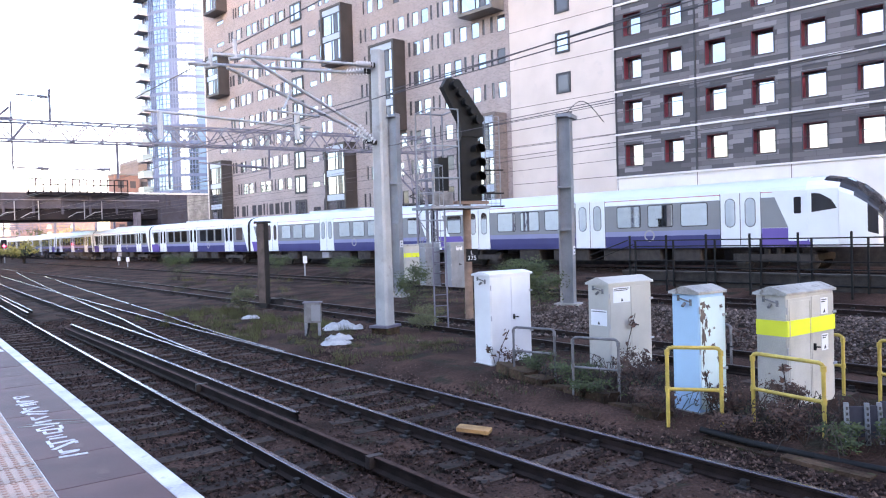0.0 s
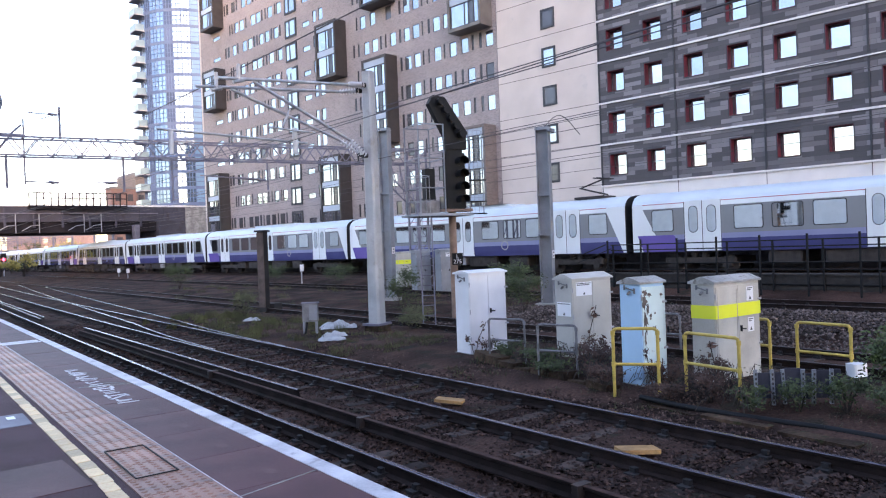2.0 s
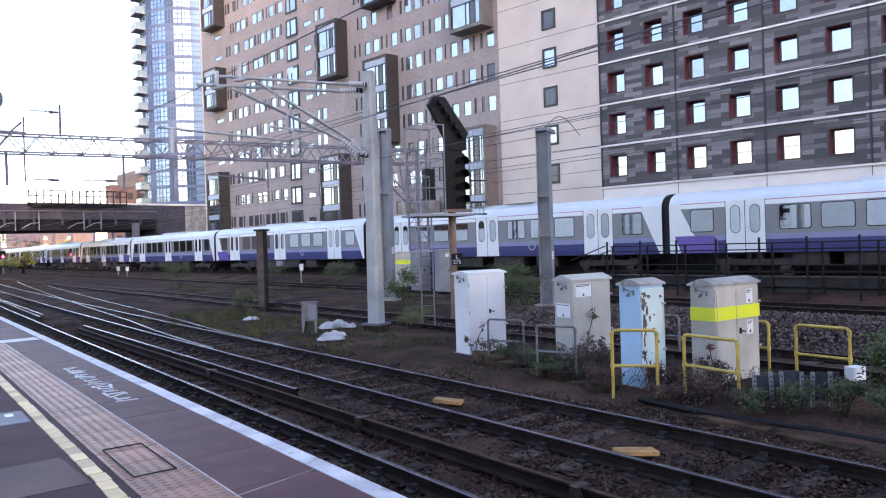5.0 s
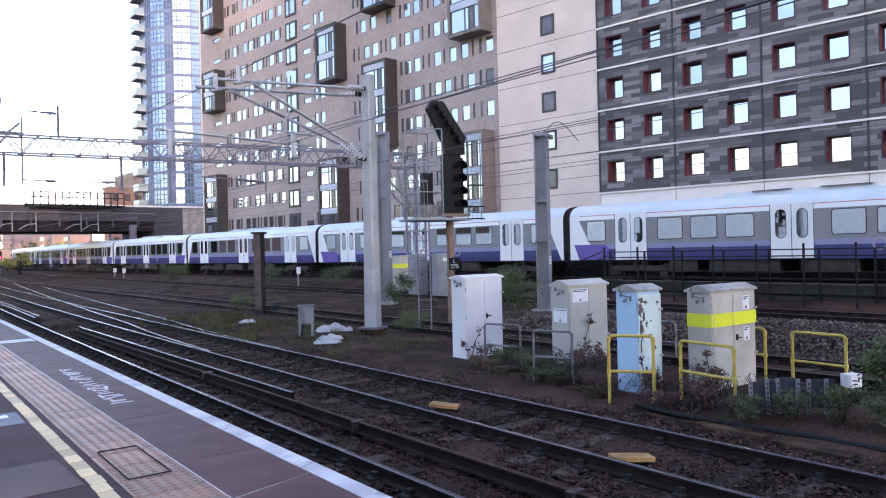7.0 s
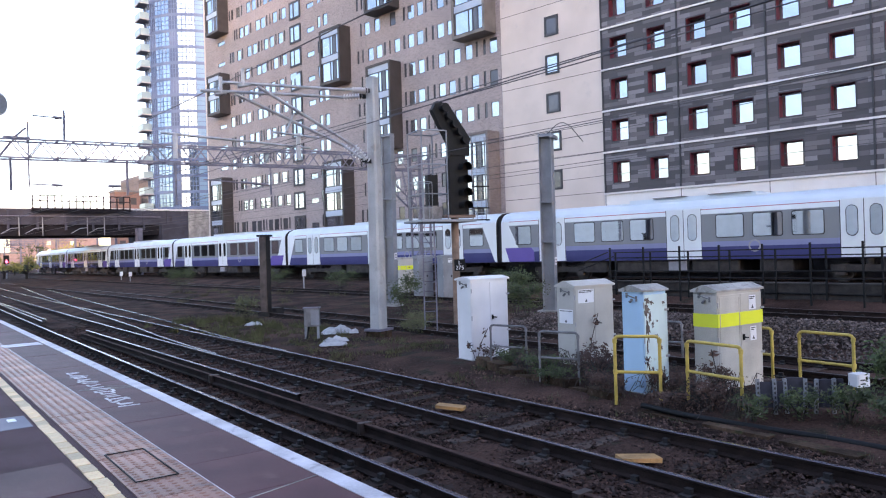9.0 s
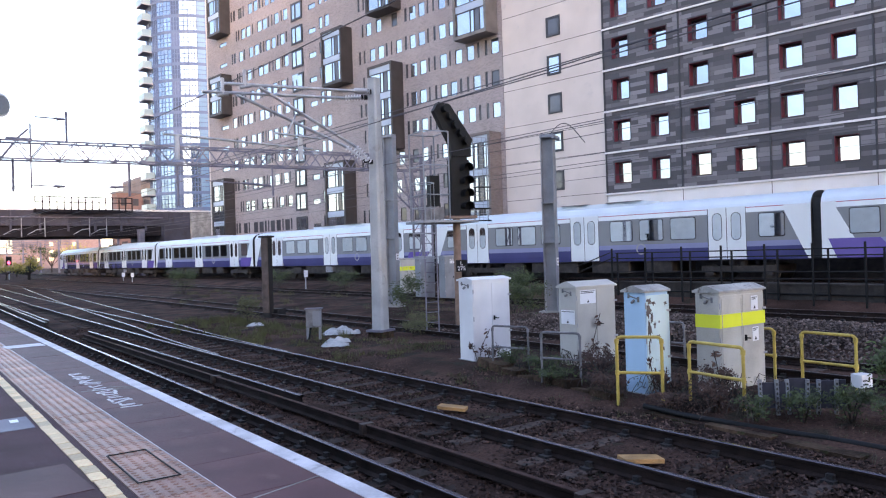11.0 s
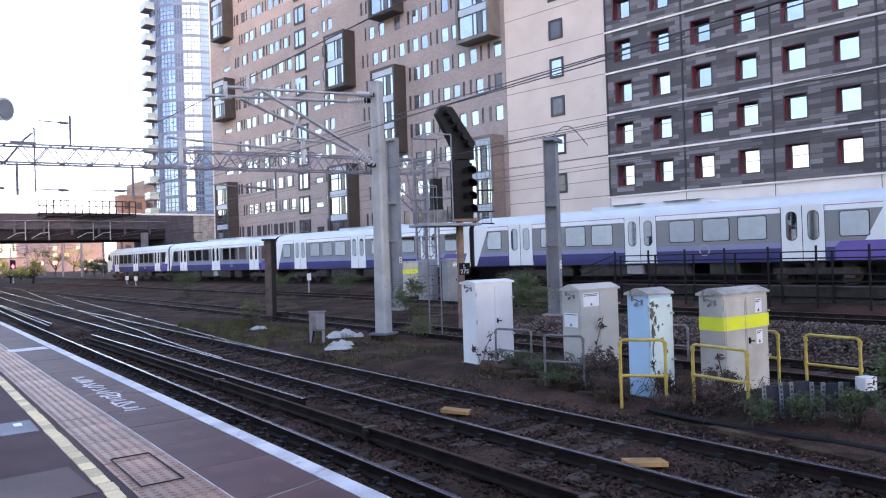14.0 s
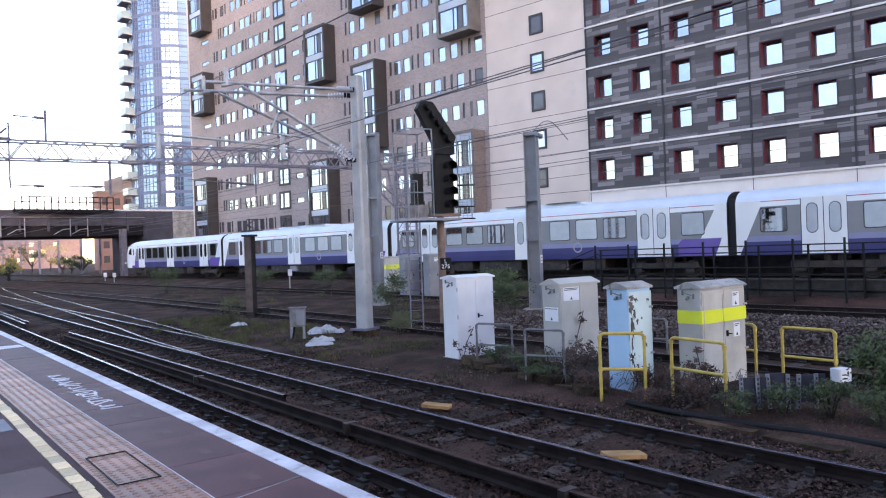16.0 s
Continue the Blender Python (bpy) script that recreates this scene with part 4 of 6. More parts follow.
            put_window(house, cache, x0, z0, x1 - x0, z1 - z0, -0.12 if big else 0.03, g, bars=(1.25,) if big else (), frame=0.22 if big else 0.04)
    part("plinth", Build().box(0, 49.6, -0.35, 0.0, 0, 10.78 - 3 * part_h - 0.66, "brick"), house)
    part("core", Build().box(0, 49.6, -15, -0.36, 0, 43.6, "far_grey"), house)
    part("end_wall", Build().box(49.604, 49.95, -15, 0.0, 0, 43.6, "beige"), house, "pale rendered end wall")
    part("roof", Build().box(0, 49.9, -15, 0.1, 43.62, 44.2, "roofing"), house)
    for i, (x0, x1, z0, z1) in enumerate(ORIELS):
        skin = ("oriel_brown" if z1 < 15 else "oriel_grey") if x0 < 1 else "oriel"
        o = Build()
        d, t = 1.4, 0.22
        o.box(x0, x0 + t, 0, d, z0, z1, skin).box(x1 - t, x1, 0, d, z0, z1, skin)
        o.box(x0 + t, x1 - t, 0, d, z1 - t, z1, skin).box(x0 + t, x1 - t, 0, d, z0, z0 + t * 1.2, skin)
        o.box(x0 + t, x1 - t, 0, d - 0.5, z0 + t, z1 - t, "frame")
        bay = part("bay_window", o, house, "dark metal boxed bay window")
        n = max(2, round((z1 - z0) / 2.6))
        h = (z1 - z0 - 2.2 * t) / n
        for j in range(n):
            zz = z0 + t * 1.2 + h * j
            wbay = x1 - x0 - 2 * t
            part("bay_frame", window_mesh(wbay, h - 0.55, (wbay * 0.18, wbay * 0.36, wbay * 0.5), 0.08), bay, at=pose(x0 + t, d - 0.12, zz))
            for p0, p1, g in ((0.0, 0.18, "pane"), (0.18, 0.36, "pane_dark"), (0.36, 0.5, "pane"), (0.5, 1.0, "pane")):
                part("pane", pane_mesh(wbay * (p1 - p0), h - 0.6, g), bay, at=pose(x0 + t + wbay * p0, d - 0.13, zz))
            part("spandrel_panel", Build().box(x0 + t, x1 - t, d - 0.3, d - 0.1, zz + h - 0.55, zz + h, "spandrel"), bay, "pale blue glass panel")


def build_tower():
    cx, cy, r = 55.6, 139.6, 9.0
    house = thing("glass_tower", pose(cx, cy, 0), "tall round pale blue glass tower with stacked balconies", "building")
    core = [(7.6 * math.cos(i * math.pi / 12), 7.6 * math.sin(i * math.pi / 12)) for i in range(24)]
    floors, h = 26, 2.95
    part("core", Build().prism(core, 0, floors * h, "tower_slab"), house)
    ring = [(r * math.cos(i * math.pi / 18), r * math.sin(i * math.pi / 18)) for i in range(36)]
    slab = Build().prism(ring, 0, 0.45, "tower_slab").mesh("floor_slab")
    seg = 2 * r * math.sin(math.pi / 36)
    w = seg / 2 - 0.02

    def panel(glass, cols):
        """Curtain wall of one bay: a lattice in one piece, cols panes wide and three high, and the glass behind it."""
        t, holes = 0.05, []
        for a in range(cols):
            for c in range(3):
                holes.append((-w + 2 * w * a / cols + t, -w + 2 * w * (a + 1) / cols - t, 2.5 * c / 3 + t, 2.5 * (c + 1) / 3 - t))
        return pierced(-w, w, 0, 2.5, holes, "tower_slab", 0.08).mesh("tower_panel"), Build().box(-w, w, -0.1, -0.05, 0, 2.5, glass).mesh("pane")

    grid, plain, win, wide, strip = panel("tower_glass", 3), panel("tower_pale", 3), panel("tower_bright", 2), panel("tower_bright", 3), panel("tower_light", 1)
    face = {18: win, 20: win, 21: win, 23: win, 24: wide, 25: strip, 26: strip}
    bal = Build().box(-1.7, 1.7, -0.2, 1.6, 0, 0.2, "far_grey").box(-1.7, 1.7, 1.54, 1.6, 0.2, 1.35, "balcony").box(-1.7, -1.64, 0, 1.54, 0.2, 1.35, "balcony").box(1.64, 1.7, 0, 1.54, 0.2, 1.35, "balcony").mesh("balcony")
    for k in range(floors):
        z = k * h
        part("floor_slab", slab, house, at=pose(0, 0, z))
        for i in range(36):
            a = (i + 0.5) * 10.0
            if not 150 <= a <= 275:
                continue
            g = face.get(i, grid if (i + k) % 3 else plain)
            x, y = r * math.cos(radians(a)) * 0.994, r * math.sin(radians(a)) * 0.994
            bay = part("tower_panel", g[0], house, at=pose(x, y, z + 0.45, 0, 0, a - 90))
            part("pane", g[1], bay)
        part("balcony", bal, house, at=pose((r - 0.1) * math.cos(radians(178)), (r - 0.1) * math.sin(radians(178)), z, 0, 0, 178 - 90))
    part("roof", Build().prism(ring, floors * h, floors * h + 1.0, "roofing"), house)


# ---- the train: local y runs along it, z from the rail head ----
PROFILE = [(1.20, 0.97), (1.34, 1.00), (1.38, 1.28), (1.39, 1.57), (1.39, 1.80), (1.39, 3.05), (1.375, 3.25), (1.37, 3.285), (1.30, 3.45), (1.12, 3.64), (0.80, 3.78), (0.40, 3.85), (0.0, 3.87)]
SKIN = ["under", "train_blue", "train_blue", "train_lilac", "train_grey", "train_white", "train_red", "train_roof", "train_roof", "train_roof", "train_roof", "train_roof"]


def body_ring():
    right = PROFILE
    left = [(-x, z) for x, z in reversed(PROFILE[:-1])]
    return right + left, SKIN + list(reversed(SKIN)) + ["under"]


def car_body(length):
    ring, names = body_ring()
    b = Build().sweep(ring, [(0, 0.19, 0), (0, length - 0.19, 0)], names)
    for y in (0.19, length - 0.19):
        b.add([(x, y, z) for x, z in ring], [tuple(range(len(ring)))], "rubber")
    return b.mesh("carriage_body")


def nose_body(length):
    """Driving car: straight to the cab, then drawn in to a sloping dark front at local y = length."""
    ring, names = body_ring()
    b = Build().sweep(ring, [(0, 0.19, 0), (0, length - 2.6, 0)], names)
    b.add([(x, 0.19, z) for x, z in ring], [tuple(range(len(ring)))], "rubber")
    secs = []
    for back, wide, top, low in ((2.6, 1.0, 1.0, 0.0), (2.0, 0.99, 0.995, 0.0), (1.4, 0.97, 0.95, 0.0), (0.9, 0.93, 0.86, 0.0), (0.45, 0.86, 0.72, 0.0), (0.12, 0.76, 0.58, 0.0), (0.0, 0.66, 0.50, 0.0)):
        secs.append([(x * wide, length - back - max(0, (z - 1.0)) * 0.0, 0.98 + (z - 0.98) * top) for x, z in ring])
    n = len(ring)
    for i in range(len(secs) - 1):
        for j in range(n):
            k = (j + 1) % n
            quad = [secs[i][j], secs[i][k], secs[i + 1][k], secs[i + 1][j]]
            up = sum(q[2] for q in quad) / 4
            x = abs(sum(q[0] for q in quad) / 4)
            name = "train_dark_glass" if i > 0 and up > 1.9 and x < 1.22 and (i > 1 or x < 1.0) else ("under" if up < 1.0 else "train_white")
            b.add(quad, [(0, 1, 2, 3)], name, True)
    b.add(secs[-1], [tuple(range(n))], "train_dark_glass")
    return b.mesh("driving_car_body")


def side_plate(outline, depth, name, n_name=None):
    """A panel on the side of the car that faces -x, from an outline of (y, z)."""
    return Build().plate(outline, -1.392 - depth, -1.36, name, axis=0)


def rounded(y0, y1, z0, z1, r, n=4):
    pts = []
    for cy, cz, a0 in ((y1 - r, z1 - r, 0), (y0 + r, z1 - r, 90), (y0 + r, z0 + r, 180), (y1 - r, z0 + r, 270)):
        pts += [(cy + r * math.cos(radians(a0 + 90 * i / n)), cz + r * math.sin(radians(a0 + 90 * i / n))) for i in range(n + 1)]
    return pts


def door_meshes():
    leaf = side_plate([(0.0, 1.03), (0.86, 1.03), (0.86, 3.33), (0.0, 3.33)], 0.014, "train_white").plate(rounded(0.845, 0.875, 1.05, 3.31, 0.012, 1), -1.408, -1.40, "rubber", axis=0).plate(rounded(-0.012, 0.006, 1.05, 3.31, 0.006, 1), -1.407, -1.40, "rubber", axis=0)
    glass = Build().plate(rounded(0.205, 0.655, 1.86, 3.09, 0.22), -1.412, -1.400, "rubber", axis=0).plate(rounded(0.23, 0.63, 1.885, 3.065, 0.195), -1.416, -1.404, "train_glass", axis=0)
    return leaf.mesh("door_leaf"), glass.mesh("door_window")


def window_meshes(w):
    return Build().plate(rounded(0, w, 1.96, 3.0, 0.10), -1.400, -1.38, "rubber", axis=0).plate(rounded(0.035, w - 0.035, 1.995, 2.965, 0.08), -1.405, -1.385, "train_glass", axis=0).mesh("carriage_window")


def bogie_mesh():
    b = Build()
    b.box(-1.15, 1.15, -1.7, 1.7, 0.45, 0.72, "under", 0.08)
    for y in (-1.3, 1.3):
        for x in (-0.78, 0.78):
            b.tube((x - 0.07, y, 0.42), (x + 0.07, y, 0.42), 0.42, "under", 16)
        b.tube((-0.9, y, 0.42), (0.9, y, 0.42), 0.08, "under", 8)
        for x in (-1.05, 1.05):
            b.box(x - 0.12, x + 0.12, y - 0.2, y + 0.2, 0.3, 0.6, "under", 0.03)
    for x in (-1.0, 1.0):
        b.tube((x, -0.25, 0.7), (x, -0.25, 1.0), 0.16, "under", 10).tube((x, 0.25, 0.7), (x, 0.25, 1.0), 0.16, "under", 10)
    return b.mesh("bogie")


def build_train():
    train = thing("passenger_train", Matrix.Translation(train_line(60.0) + Vector((0, 0, 0.878))), "long white, grey and blue electric passenger train", "train")
    plain, nose = car_body(22.5), nose_body(24.0)
    leaf, glass = door_meshes()
    wide, end = window_meshes(1.28), window_meshes(1.11)
    bogie = bogie_mesh()
    gang = Build().box(-1.22, 1.22, -0.22, 0.22, 1.0, 3.5, "rubber", 0.05).mesh("gangway")
    boxes = [Build().box(-1.2, 1.2, -l / 2, l / 2, 0.42, 0.97, "under", 0.06).mesh("equipment_box") for l in (1.4, 2.2, 3.1)]
    pale_box = Build().box(-1.25, 1.2, -0.45, 0.45, 0.5, 0.93, "far_grey", 0.04).mesh("equipment_box")
    slope = side_plate([(0.192, 1.02), (0.74, 1.02), (0.44, 1.80), (1.40, 1.80), (0.75, 3.05), (0.75, 3.28), (0.192, 3.28)], 0.004, "train_white").mesh("end_panel")
    slope_b = side_plate([(0.192, 1.02), (0.33, 1.02), (0.69, 1.80), (1.25, 3.05), (1.25, 3.28), (0.192, 3.28)], 0.004, "train_white").mesh("end_panel")
    purple = side_plate([(0.745, 1.03), (2.5, 1.03), (2.5, 1.575), (2.3, 1.795), (0.447, 1.795)], 0.004, "train_purple").mesh("purple_panel")
    ring_pts = [(k * math.cos(i * math.pi / 10), 1.58 + k * math.sin(i * math.pi / 10)) for k in (0.27, 0.20) for i in range(20)]
    emblem = Build().add([(-1.397, a, z) for a, z in ring_pts], [(i, (i + 1) % 20, (i + 1) % 20 + 20, i + 20) for i in range(20)], "far_grey").mesh("emblem")
    roofbox = Build().box(-0.75, 0.75, -3.2, 3.2, 3.6, 3.80, "train_roof", 0.1).box(-0.9, -0.2, -2.9, -1.0, 3.80, 3.83, "oriel_grey").box(-0.9, -0.2, 0.2, 1.8, 3.80, 3.83, "oriel_grey").box(-0.9, 0.9, -3.6, 3.6, 3.55, 3.66, "train_roof", 0.1).mesh("roof_unit")
    panto = Build().box(-0.6, 0.6, -0.9, 0.9, 3.72, 3.85, "under")
    panto.pipe([(0, -0.8, 3.9), (0, 0.9, 4.35), (0, -0.6, 4.75)], 0.04, "under", 6).pipe([(-0.3, -0.8, 3.9), (-0.1, 0.9, 4.35)], 0.03, "under", 6)
    panto.box(-0.8, 0.8, -0.68, -0.62, 4.74, 4.79, "under").box(-0.8, 0.8, -0.5, -0.44, 4.74, 4.79, "under")
    panto = panto.mesh("pantograph")

    def side(car, m, doors, windows):
        """Doors, windows and end panels on one side; m carries the side's own frame."""
        for y in doors:
            for k in (0, 1):
                d = part("door_leaf", leaf, car, "white sliding door leaf", at=m @ pose(0, y - 0.86 + 0.86 * k, 0))
                part("door_window", glass, d)
        for y, me in windows:
            part("carriage_window", me, car, "dark reflecting window", at=m @ pose(0, y, 0))
        part("emblem", emblem, car, "pale round emblem", at=m @ pose(0, 8.0, 0))

    cars = []
    for i in range(9):
        lead, tail = i == 8, i == 0
        # car local y: 0 at the coupled end of a driving car and at the forward end of the others
        length = 24.0 if lead or tail else 22.5
        label = "white driving car with a dark sloping front" if lead or tail else "grey and blue carriage with white doors"
        car = part("driving_car" if lead or tail else "carriage_body", nose if lead or tail else plain, train, label)
        cars.append((i, car))
        doors = (3.73, 11.25, 18.77)
        wins = [(1.22, end)] + [(a, wide) for a in (5.17, 6.80, 8.44, 12.78, 14.42, 16.06)]
        if lead or tail:
            # the flank that is seen lies at -x for the tail and, turned round, at +x for the lead
            m = Matrix.Identity(4) if tail else pose(0, 22.5, 0, 0, 0, 180)
            flip = Matrix.Identity(4) if tail else Matrix.Diagonal((-1, 1, 1, 1))
            side(car, m, doors, wins if tail else [(22.5 - a - (1.28 if me is wide else 1.11), me) for a, me in wins])
            part("end_panel", slope, car, "white slanted end panel", at=flip)
            part("purple_panel", purple, car, "purple corner panel", at=flip)
            front = side_plate([(19.68, 1.03), (22.6, 1.03), (22.6, 3.28), (20.1, 3.28), (20.72, 1.80), (19.68, 1.80)], 0.004, "train_white")
            part("end_panel", front, car, "white slanted cab panel", at=flip)
            pp = side_plate([(19.68, 1.035), (21.6, 1.035), (21.3, 1.79), (19.68, 1.79)], 0.008, "train_purple").plate(rounded(20.72, 21.46, 1.25, 3.24, 0.03, 1), -1.406, -1.37, "train_white", axis=0).plate(rounded(20.95, 21.23, 2.35, 3.02, 0.05), -1.412, -1.38, "train_dark_glass", axis=0).plate([(21.62, 2.38), (22.55, 2.5), (22.35, 2.85), (21.95, 3.1), (21.62, 3.14)], -1.404, -1.30, "train_dark_glass", axis=0)
            part("cab_side", pp, car, "cab door, side window and purple panel", at=flip)
            part("destination_display", Build().box(-0.5, 0.5, length - 1.66, length - 1.5, 3.42, 3.54, "amber"), car, "amber lit destination display")
        else:
            wins = wins + [(20.17, end)]
            side(car, Matrix.Identity(4), doors, wins)
            side(car, pose(0, length, 0, 0, 0, 180), doors, wins)
            near, far = Matrix.Identity(4), pose(0, length, 0) @ Matrix.Diagonal((1, -1, 1, 1))
            part("end_panel", slope if i < 4 else slope_b, car, "white slanted end panel", at=near)
            part("end_panel", slope if i > 4 else slope_b, car, "white slanted end panel", at=far)
            if i != 4:
                part("purple_panel", purple, car, "purple corner panel", at=near if i < 4 else far)
            part("gangway", gang, car, at=pose(0, length, 0))
            part("roof_unit", roofbox, car, at=pose(0, 11.25, 0.16))
            if i in (1, 7):
                part("pantograph", panto, car, at=pose(0, 19.7 if i == 1 else 2.8, 0.14))
        if tail:
            part("gangway", gang, car)
        for y in (3.4, length - 4.0):
            part("bogie", bogie, car, at=pose(0, y, 0))
        for y, k in ((7.2, 0), (9.9, 1), (13.4, 2), (16.2, 0)):
            part("equipment_box", boxes[k], car, at=pose(0, y, 0))
        if i % 2:
            part("equipment_box", pale_box, car, "pale grey equipment box", at=pose(0, 11.7, 0.0))
    return train, cars


def motions():
    """The train runs along its curved line; each car follows the rails by its own two ends."""
    known = ((0.0, 148.6), (0.5, 145.8), (1.0, 141.9), (2.0, 134.05), (3.0, 125.95), (4.0, 117.8), (6.5, 96.95), (7.5, 88.2), (8.5, 79.5), (9.0, 75.1), (11.5, 53.85), (12.5, 45.45), (14.0, 32.62), (16.0, 15.87))
    ts = [0.0, 0.5, 1.0, 2.0, 3.0, 4.0, 5.25, 6.5, 7.5, 8.5, 9.0, 10.25, 11.5, 12.5, 13.25, 14.0, 15.0, 16.0]
    run = np.interp(ts, *zip(*known))
    up = Vector((0, 0, 0.878))

    def stand(a, b):
        p, q = train_line(a), train_line(b)
        d = q - p
        return Matrix.Translation(p + up) @ Matrix.Rotation(math.atan2(-d.x, d.y), 4, "Z")

    body = [stand(s, s + 22.5) for s in run]
    walk(train, list(zip(ts, body)))
    for i, car in cars:
        rows = []
        for t, s, m in zip(ts, run, body):
            a = s + 45 - 22.5 * i
            at = stand(a + 22.5, a) if i == 8 else stand(a, a + 22.5)
            rows.append((t, m.inverted() @ at))
        walk(car, rows)


# ---- lineside cabinets ----
def cabinet(name, x, y, z, w, d, eave, skin, front, label, ridge=0.1, band=False, labels=(), split=0.5, scars=(), lid="cab_roof"):
    """A steel case: gabled lid, two door leaves on the long side, a lifting bracket on the gable."""
    cab = thing(name, pose(x, y, z, 0, 0, -5), label, "cabinet", "lineside cabinets")
    h = eave - z
    part("body", Build().box(0, w, 0, d, 0, h, skin, 0.012), cab)
    o, t = 0.035, 0.035
    roof = [(-o, h), (d + o, h), (d + o, h + t), (d / 2 + 0.03, h + t + ridge), (d / 2 - 0.03, h + t + ridge), (-o, h + t)]
    part("lid", Build().plate(roof, -o, w + o, lid, axis=0), cab, "weathered gabled lid")
    for x0, x1 in ((0.025, w * split - 0.004), (w * split + 0.004, w - 0.025)):
        door = part("door", Build().box(x0, x1, -0.016, 0.0, 0.06, h - 0.05, front, 0.004), cab)
        if x0 > 0.1:
            part("handle", Build().box(x0 + 0.03, x0 + 0.06, -0.05, -0.016, h * 0.5, h * 0.5 + 0.1, "black", 0.004).tube((x0 + 0.045, -0.045, h * 0.53), (x0 + 0.16, -0.045, h * 0.52), 0.012, "black", 6), door, "dark lever handle")
    hinge = Build().tube((0.012, -0.012, 0), (0.012, -0.012, 0.1), 0.013, "steel", 8).mesh("hinge")
    for k in (0.16, 0.5, 0.84):
        part("hinge", hinge, cab, at=pose(0, 0, h * k))
    br = Build().tube((-0.03, d * 0.3, h - 0.10), (-0.03, d * 0.72, h - 0.05), 0.012, "handrail_grey", 6).tube((0, d * 0.5, h - 0.13), (-0.06, d * 0.5, h - 0.17), 0.022, "handrail_grey", 8).box(-0.012, 0, d * 0.24, d * 0.32, h - 0.16, h - 0.07, "handrail_grey").box(-0.012, 0, d * 0.7, d * 0.78, h - 0.1, h - 0.02, "handrail_grey")
    for k in (0.80, 0.34):
        part("latch", Build().box(w - 0.07, w + 0.03, -0.034, -0.014, h * k, h * k + 0.035, "steel", 0.006), cab, "small steel latch")
    part("lifting_bracket", br, cab, "grey lifting bracket")
    if band:
        part("inset_panel", Build().ring(0.05, w * split - 0.03, 0.14, h - 0.09, 0.018, -0.024, -0.016, skin), cab, "raised rim of an inset door panel")
        part("reflective_band", Build().box(-0.004, w + 0.004, -0.022, d + 0.003, h - 0.575, h - 0.355, "lime"), cab, "lime yellow reflective band")
    for face, a0, a1, z0, z1 in labels:
        sign = Build()
        if face == "front":
            sign.box(a0, a1, -0.021, -0.0165, h - z1, h - z0, "label")
            m = (a0 + a1) / 2
            sign.add([(m - 0.035, -0.0225, h - z1 + 0.02), (m + 0.035, -0.0225, h - z1 + 0.02), (m, -0.0225, h - z1 + 0.085)], [(0, 1, 2)], "ink")
            for i in range(2):
                sign.box(a0 + 0.02, a1 - 0.03 - 0.04 * i, -0.023, -0.021, h - z0 - 0.035 - 0.03 * i, h - z0 - 0.02 - 0.03 * i, "ink")
        else:
            sign.box(-0.006, -0.0015, a0, a1, h - z1, h - z0, "label")
            m = (a0 + a1) / 2
            sign.add([(-0.0075, m - 0.035, h - z1 + 0.02), (-0.0075, m + 0.035, h - z1 + 0.02), (-0.0075, m, h - z1 + 0.085)], [(0, 1, 2)], "ink")
            sign.box(-0.008, -0.006, a0 + 0.02, a1 - 0.02, h - z0 - 0.04, h - z0 - 0.025, "ink")
        part("warning_label", sign, cab, "white warning label with a triangle")
    for x0, z0, sx, sz in scars:
        ring = [(x0 + sx * k * math.cos(a), h - z0 + sz * k * math.sin(a)) for a, k in zip(np.arange(0, 6.2, 0.3), 0.35 + 0.95 * rng.random(21))]
        part("bare_patch", Build().plate(ring, -0.0185, -0.0155, "bare_metal"), cab, "peeled bare metal patch")
    part("plinth", Build().box(-0.04, w + 0.04, -0.04, d + 0.04, -0.2, 0.02, "concrete", 0.02), cab, "concrete plinth")
    return cab


def hoop(name, a, b, top, skin, label, z=0.08, mid=0.48, r=0.026):
    """A pipe handrail: two posts, a top rail with rounded corners and a middle rail."""
    rail = thing(name, pose(0, 0, 0), label, "handrail", "handrails")
    a, b = Vector((*a, 0)), Vector((*b, 0))
    d = (b - a).normalized() * 0.06
    up = Vector((0, 0, 1))
    for p in (a, b):
        part("post", Build().tube(p + up * (z - 0.15), p + up * (top - 0.06), r, skin, 10), rail)
    q = [a + up * (top - 0.06), a + d * 0.3 + up * (top - 0.018), a + d + up * top, b - d + up * top, b - d * 0.3 + up * (top - 0.018), b + up * (top - 0.06)]
    part("top_rail", Build().pipe(q, r, skin, 10), rail)
    part("middle_rail", Build().tube(a + up * (z + mid), b + up * (z + mid), r * 0.95, skin, 10), rail)
    for p in (a, b):
        for h in (z + mid, top - 0.07):
            part("joint_collar", Build().tube(p + up * (h - 0.035), p + up * (h + 0.035), r * 1.35, skin, 10), rail)
    return rail


def build_lineside():
    cabinet("location_cabinet", 10.93, 12.08, 0.12, 1.07, 0.52, 1.91, "cab_white", "cab_white", "white steel lineside cabinet on a concrete plinth", 0.05, lid="cab_white")
    cabinet("location_cabinet", 11.76, 9.83, 0.12, 1.17, 0.51, 1.75, "cab_grey", "cab_grey", "grey steel lineside cabinet with two warning labels", 0.10, labels=(("front", 0.10, 0.56, 0.05, 0.33), ("side", 0.05, 0.44, 0.46, 0.75)), lid="cab_grey")
